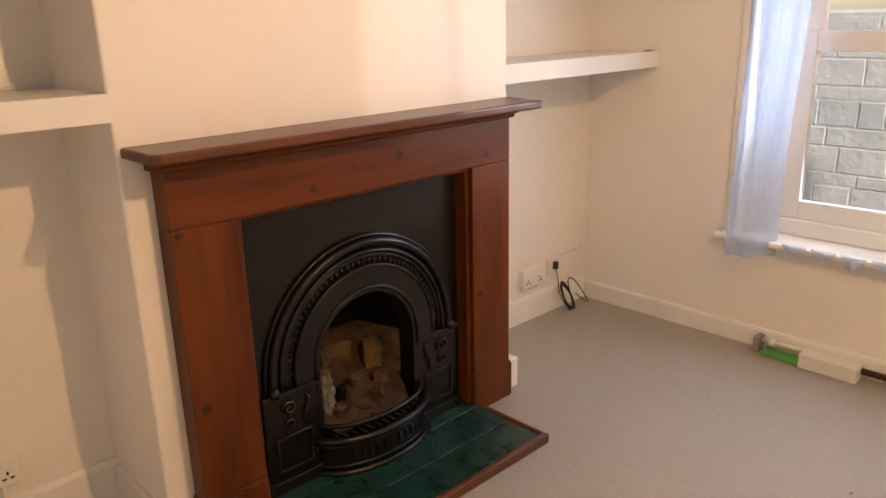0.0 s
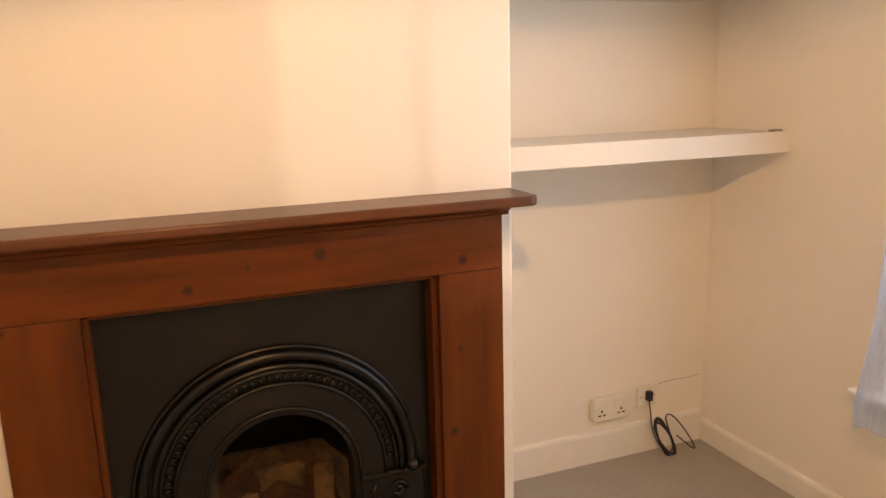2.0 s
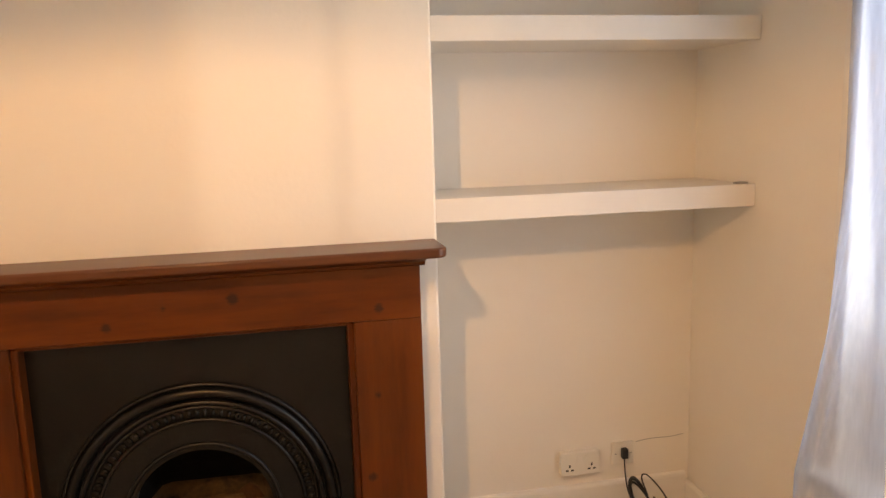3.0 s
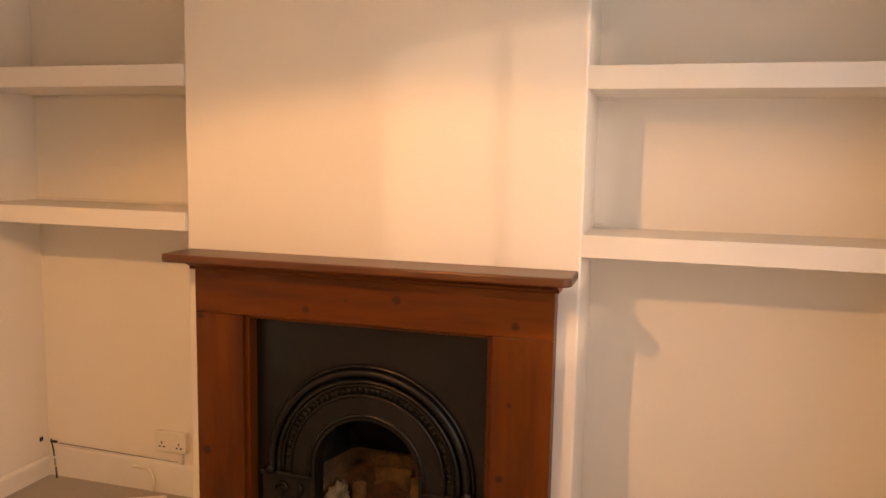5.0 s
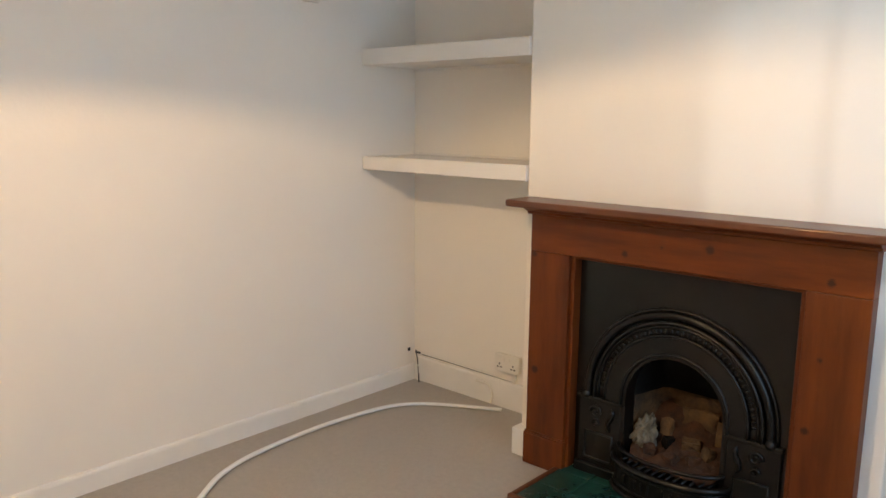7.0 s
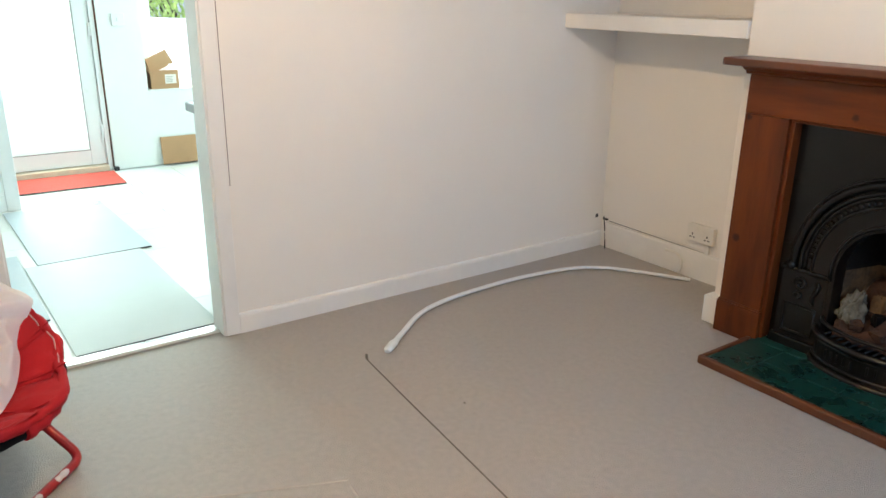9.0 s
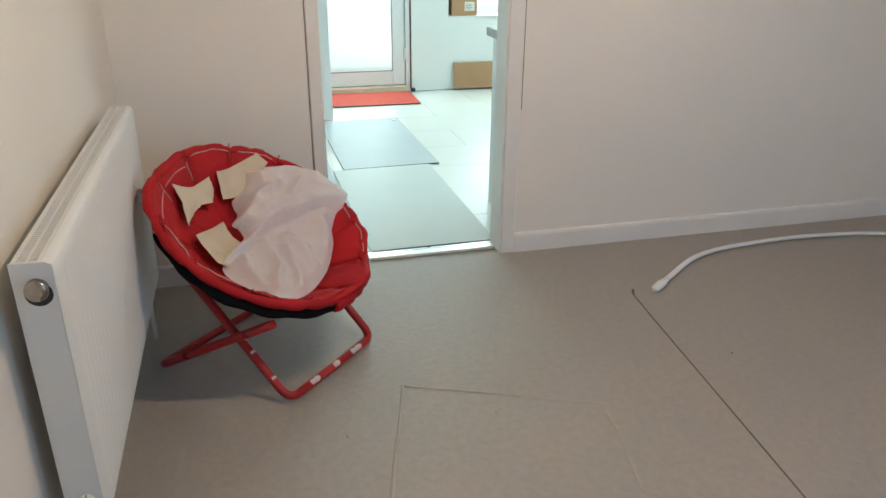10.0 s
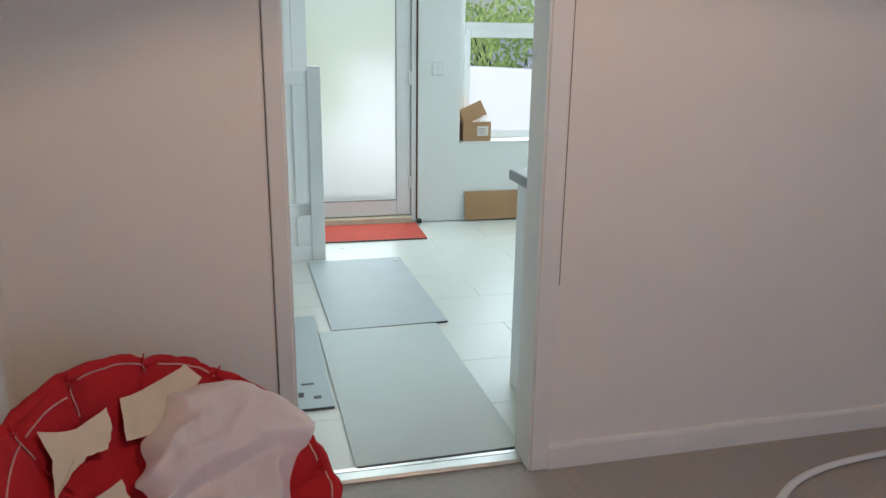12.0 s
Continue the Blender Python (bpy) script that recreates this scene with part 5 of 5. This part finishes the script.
for f in bm.faces:
    f.smooth = True
solid("plastic_bag", bm, M_CLOTH, "crumpled clear plastic bag in the cardboard box", "bag")
sheet = cube(-0.003, 0.003, -0.38, 0.38, 0, 0.215)
sheet.transform(pose(KX + 0.045, -0.695, 0.009, 0, -9, 0))
solid("cardboard_sheet", sheet, M_CARD, "flat brown cardboard leaning against the kitchen wall", "cardboard")


def floor_mat(name, x0, x1, y0, y1, mat, label, turn=0.0, z=0.012):
    bm = cube(-(x1 - x0) / 2, (x1 - x0) / 2, -(y1 - y0) / 2, (y1 - y0) / 2, 0, 0.006, bevel=0.002, seg=1)
    bm.transform(pose((x0 + x1) / 2, (y0 + y1) / 2, z - 0.009, 0, 0, turn))
    ob = thing(name, ((x0 + x1) / 2, (y0 + y1) / 2, 0), label, "floor mat")
    part("sheet", bm, mat, ob)
    bm = cube((x1 - x0) / 2, (x1 - x0) / 2 + 0.009, -(y1 - y0) / 2 + 0.004, (y1 - y0) / 2 - 0.004, 0, 0.0055, bevel=0.001, seg=1)
    bm.transform(pose((x0 + x1) / 2, (y0 + y1) / 2, z - 0.009, 0, 0, turn))
    part("edge_strip", bm, M_BLACK, ob, "dark rubber edge")
    return ob


floor_mat("floor_mat", -2.566, -1.392, -2.332, -1.768, M_MATG, "smooth grey-green floor mat inside the kitchen doorway", 1.0)
floor_mat("floor_mat", -3.715, -2.578, -2.295, -1.728, M_MATB, "smooth blue-grey floor mat behind the first one", 1.4)
floor_mat("floor_mat", -2.78, -1.815, -2.90, -2.345, M_MATB, "blue-grey floor mat with dark printed marks", 0.5)
floor_mat("door_mat", -4.60, -4.15, -2.20, -1.462, M_MATR, "flat red mat in front of the garden door", -1.5)
for x, y, w, d in ((-1.90, -2.40, 0.012, 0.03), (-1.93, -2.46, 0.02, 0.02), (-1.90, -2.52, 0.015, 0.02), (-2.02, -2.43, 0.008, 0.05), (-2.03, -2.50, 0.006, 0.03)):
    solid("printed_mark", cube(x - w, x + w, y - d / 2, y + d / 2, 0.009, 0.0098), M_BLACK, "dark printed mark on the blue-grey mat", "print", "marks on the mat")
solid("white_scrap", cube(-3.665, -3.63, -1.79, -1.765, 0.009, 0.013, bevel=0.001), M_PAPER, "small white scrap on the blue-grey mat", "scrap")
ts = thing("threshold_strip", (XL - 0.08, -2.14, 0), "bright aluminium threshold strip across the doorway", "threshold", kind="structure")
prof = [(-0.050, 0.0), (-0.046, 0.006), (-0.02, 0.008), (0.02, 0.008), (0.030, 0.0)]
bm = extrude(bmesh.new(), [(XL - 0.075 + a, b) for a, b in prof], DY0 + 0.001, DY1 - 0.001, "y")
part("strip", bm, M_METAL, ts)
part("groove", cube(XL - 0.098, XL - 0.094, DY0 + 0.001, DY1 - 0.001, 0.007, 0.0085), M_GREY, ts)

# base units against the doorway wall
unit = thing("base_unit", (-1.65, -1.3, 0), "white kitchen base unit with a plain end panel", "cabinet", "kitchen base units")
UX0, UX1 = -1.895, XL - DT - 0.006
part("body", cube(UX0 + 0.02, UX1, -1.612, -1.0, 0.10, 0.82), M_UPVC, unit)
part("end_panel", cube(UX0, UX1, -1.632, -1.612, 0.0, 0.82, bevel=0.002), M_UPVC, unit)
part("plinth", cube(UX0 + 0.06, UX1, -1.612, -1.0, 0.0, 0.10), M_UPVC, unit)
dr = part("door", cube(UX0, UX0 + 0.018, -1.608, -1.004, 0.11, 0.81, bevel=0.003), M_UPVC, unit)
part("handle", tube(bmesh.new(), smooth_path([(UX0, -1.06, 0.60), (UX0 - 0.03, -1.06, 0.60), (UX0 - 0.03, -1.06, 0.72), (UX0, -1.06, 0.72)], 4), 0.005, 8), M_CHROME, dr, "chrome handle")
copy_thing(unit, Matrix.Translation((-1.65, -0.666, 0)))
solid("worktop", cube(-1.935, UX1, -1.655, 0.33, 0.821, 0.861, bevel=0.006), M_WORKTOP, "grey laminate worktop on the base units", "worktop")

# half height panelled partition beside the garden door
pt = thing("half_partition", (-3.77, -2.2, 0), "white painted half-height panelled partition with an end post", "partition", kind="structure")
part("post", cube(-3.83, -3.77, -2.275, -2.195, 0.0, 1.165, bevel=0.004), M_UPVC, pt)
ang = pose(-3.80, -2.275, 0, 0, 0, 20)
for a in ((-0.02, 0.02, -0.70, 0.0, 0.0, 0.10), (-0.02, 0.02, -0.70, 0.0, 0.28, 0.36), (-0.02, 0.02, -0.70, 0.0, 1.06, 1.14), (-0.02, 0.02, -0.10, 0.0, 0.10, 1.06),
          (-0.02, 0.02, -0.70, -0.60, 0.10, 1.06)):
    bm = cube(*a, bevel=0.004)
    bm.transform(ang)
    part("rail", bm, M_UPVC, pt)
bm = cube(-0.006, 0.006, -0.65, -0.05, 0.05, 1.10)
bm.transform(ang)
part("panel", bm, M_KWALL, pt)

# ---- outdoors ----
structure("ground", cube(-400, 400, -400, 400, -0.45, -0.20), M_GROUND, "pale paved ground around the house", "ground")
bm = cube(-0.1, 0.1, -8, 8, -0.2, 1.04, bevel=0.02)
bm.transform(pose(-8.3, -0.9, 0, 0, 0, -60))
gw = solid("garden_wall", bm, M_RENDER, "white rendered garden wall", "wall", kind="structure")
stone_wall = thing("stone_wall", (3.3, -1.0, -0.2), "pale coursed stone wall close outside the window", "wall", kind="structure")
part("core", cube(3.2985, 3.6, -6, 5, -0.2, 1.37), M_STONE, stone_wall)
random.seed(11)
z, course = -0.2, 0
while z < 1.30:
    h = random.choice((0.07, 0.10, 0.14))
    y = -3.4 + random.uniform(-0.2, 0.2)
    while y < 1.8:
        w = random.uniform(0.12, 0.40)
        part("stone", cube(3.2955 + random.uniform(0, 0.002), 3.33, y, y + w - 0.006, z + random.uniform(0, 0.004), z + h - 0.005, bevel=0.004, seg=1), M_STONE, stone_wall)
        y += w
    z += h


def shrub(x, y, z, r, count, seed):
    sh = thing("shrub", (x, y, -0.2), "leafy green garden shrub behind the white wall", "shrub", "garden shrubs")
    random.seed(seed)
    stems = bmesh.new()
    leaves = bmesh.new()
    for k in range(9):
        a = random.uniform(0, 2 * math.pi)
        tip = Vector((x + r * 0.7 * math.cos(a), y + r * 0.7 * math.sin(a), z + random.uniform(-0.2, 0.6) * r))
        tube(stems, smooth_path([(x, y, -0.2), (x + 0.3 * (tip.x - x), y + 0.3 * (tip.y - y), 0.5 * (z - 0.2)), tip], 4), [0.03 - 0.003 * i for i in range(9)], 6)
    for k in range(count):
        d = Vector((random.gauss(0, 1), random.gauss(0, 1), random.gauss(0, 1))).normalized() * r * random.uniform(0.45, 1.1) ** 0.6
        d *= 0.8 + 0.5 * noise.noise(d * 3 + Vector((seed, 0, 0)))
        p = Vector((x, y, z)) + d
        q = Euler((random.uniform(0, 6), random.uniform(0, 6), random.uniform(0, 6))).to_matrix()
        l, w = random.uniform(0.07, 0.15), random.uniform(0.015, 0.03)
        vs = [leaves.verts.new(p + q @ Vector(c)) for c in ((0, 0, 0), (l * 0.4, w, 0.01), (l, 0, 0), (l * 0.4, -w, 0.01))]
        leaves.faces.new(vs)
    part("stems", stems, M_BARK, sh)
    part("crown", leaves, M_LEAF, sh)


for i, (x, y, z, r) in enumerate(((-9.4, -0.2, 1.35, 0.9), (-8.3, 0.5, 1.2, 0.8), (-7.0, 1.6, 1.5, 1.0), (-10.6, -1.0, 1.2, 0.8), (-6.2, -2.50, 1.0, 0.95))):
    shrub(x, y, z, r, 1500, 40 + i)

# ---- kitchen floor tiles ----
kf = thing("kitchen_floor", (-3.0, -1.7, 0), "cream glazed floor tiles laid in a running bond", "floor", kind="structure")
tm = mesh("tile", cube(-0.1992, 0.1992, -0.3992, 0.3992, -0.008, 0.0, bevel=0.0012, seg=1), M_KTILE)
for i in range(9):
    for j in range(6):
        x, y = -1.53 - 0.40 * i, -3.45 + 0.80 * j + (0.4 if i % 2 else 0.0)
        if x - 0.2 > KX - 0.1 and y < 0.45:
            ob = new("tile", tm)
            ob.parent = kf
            ob.location = (x + 3.0, y + 1.7, 0.0)
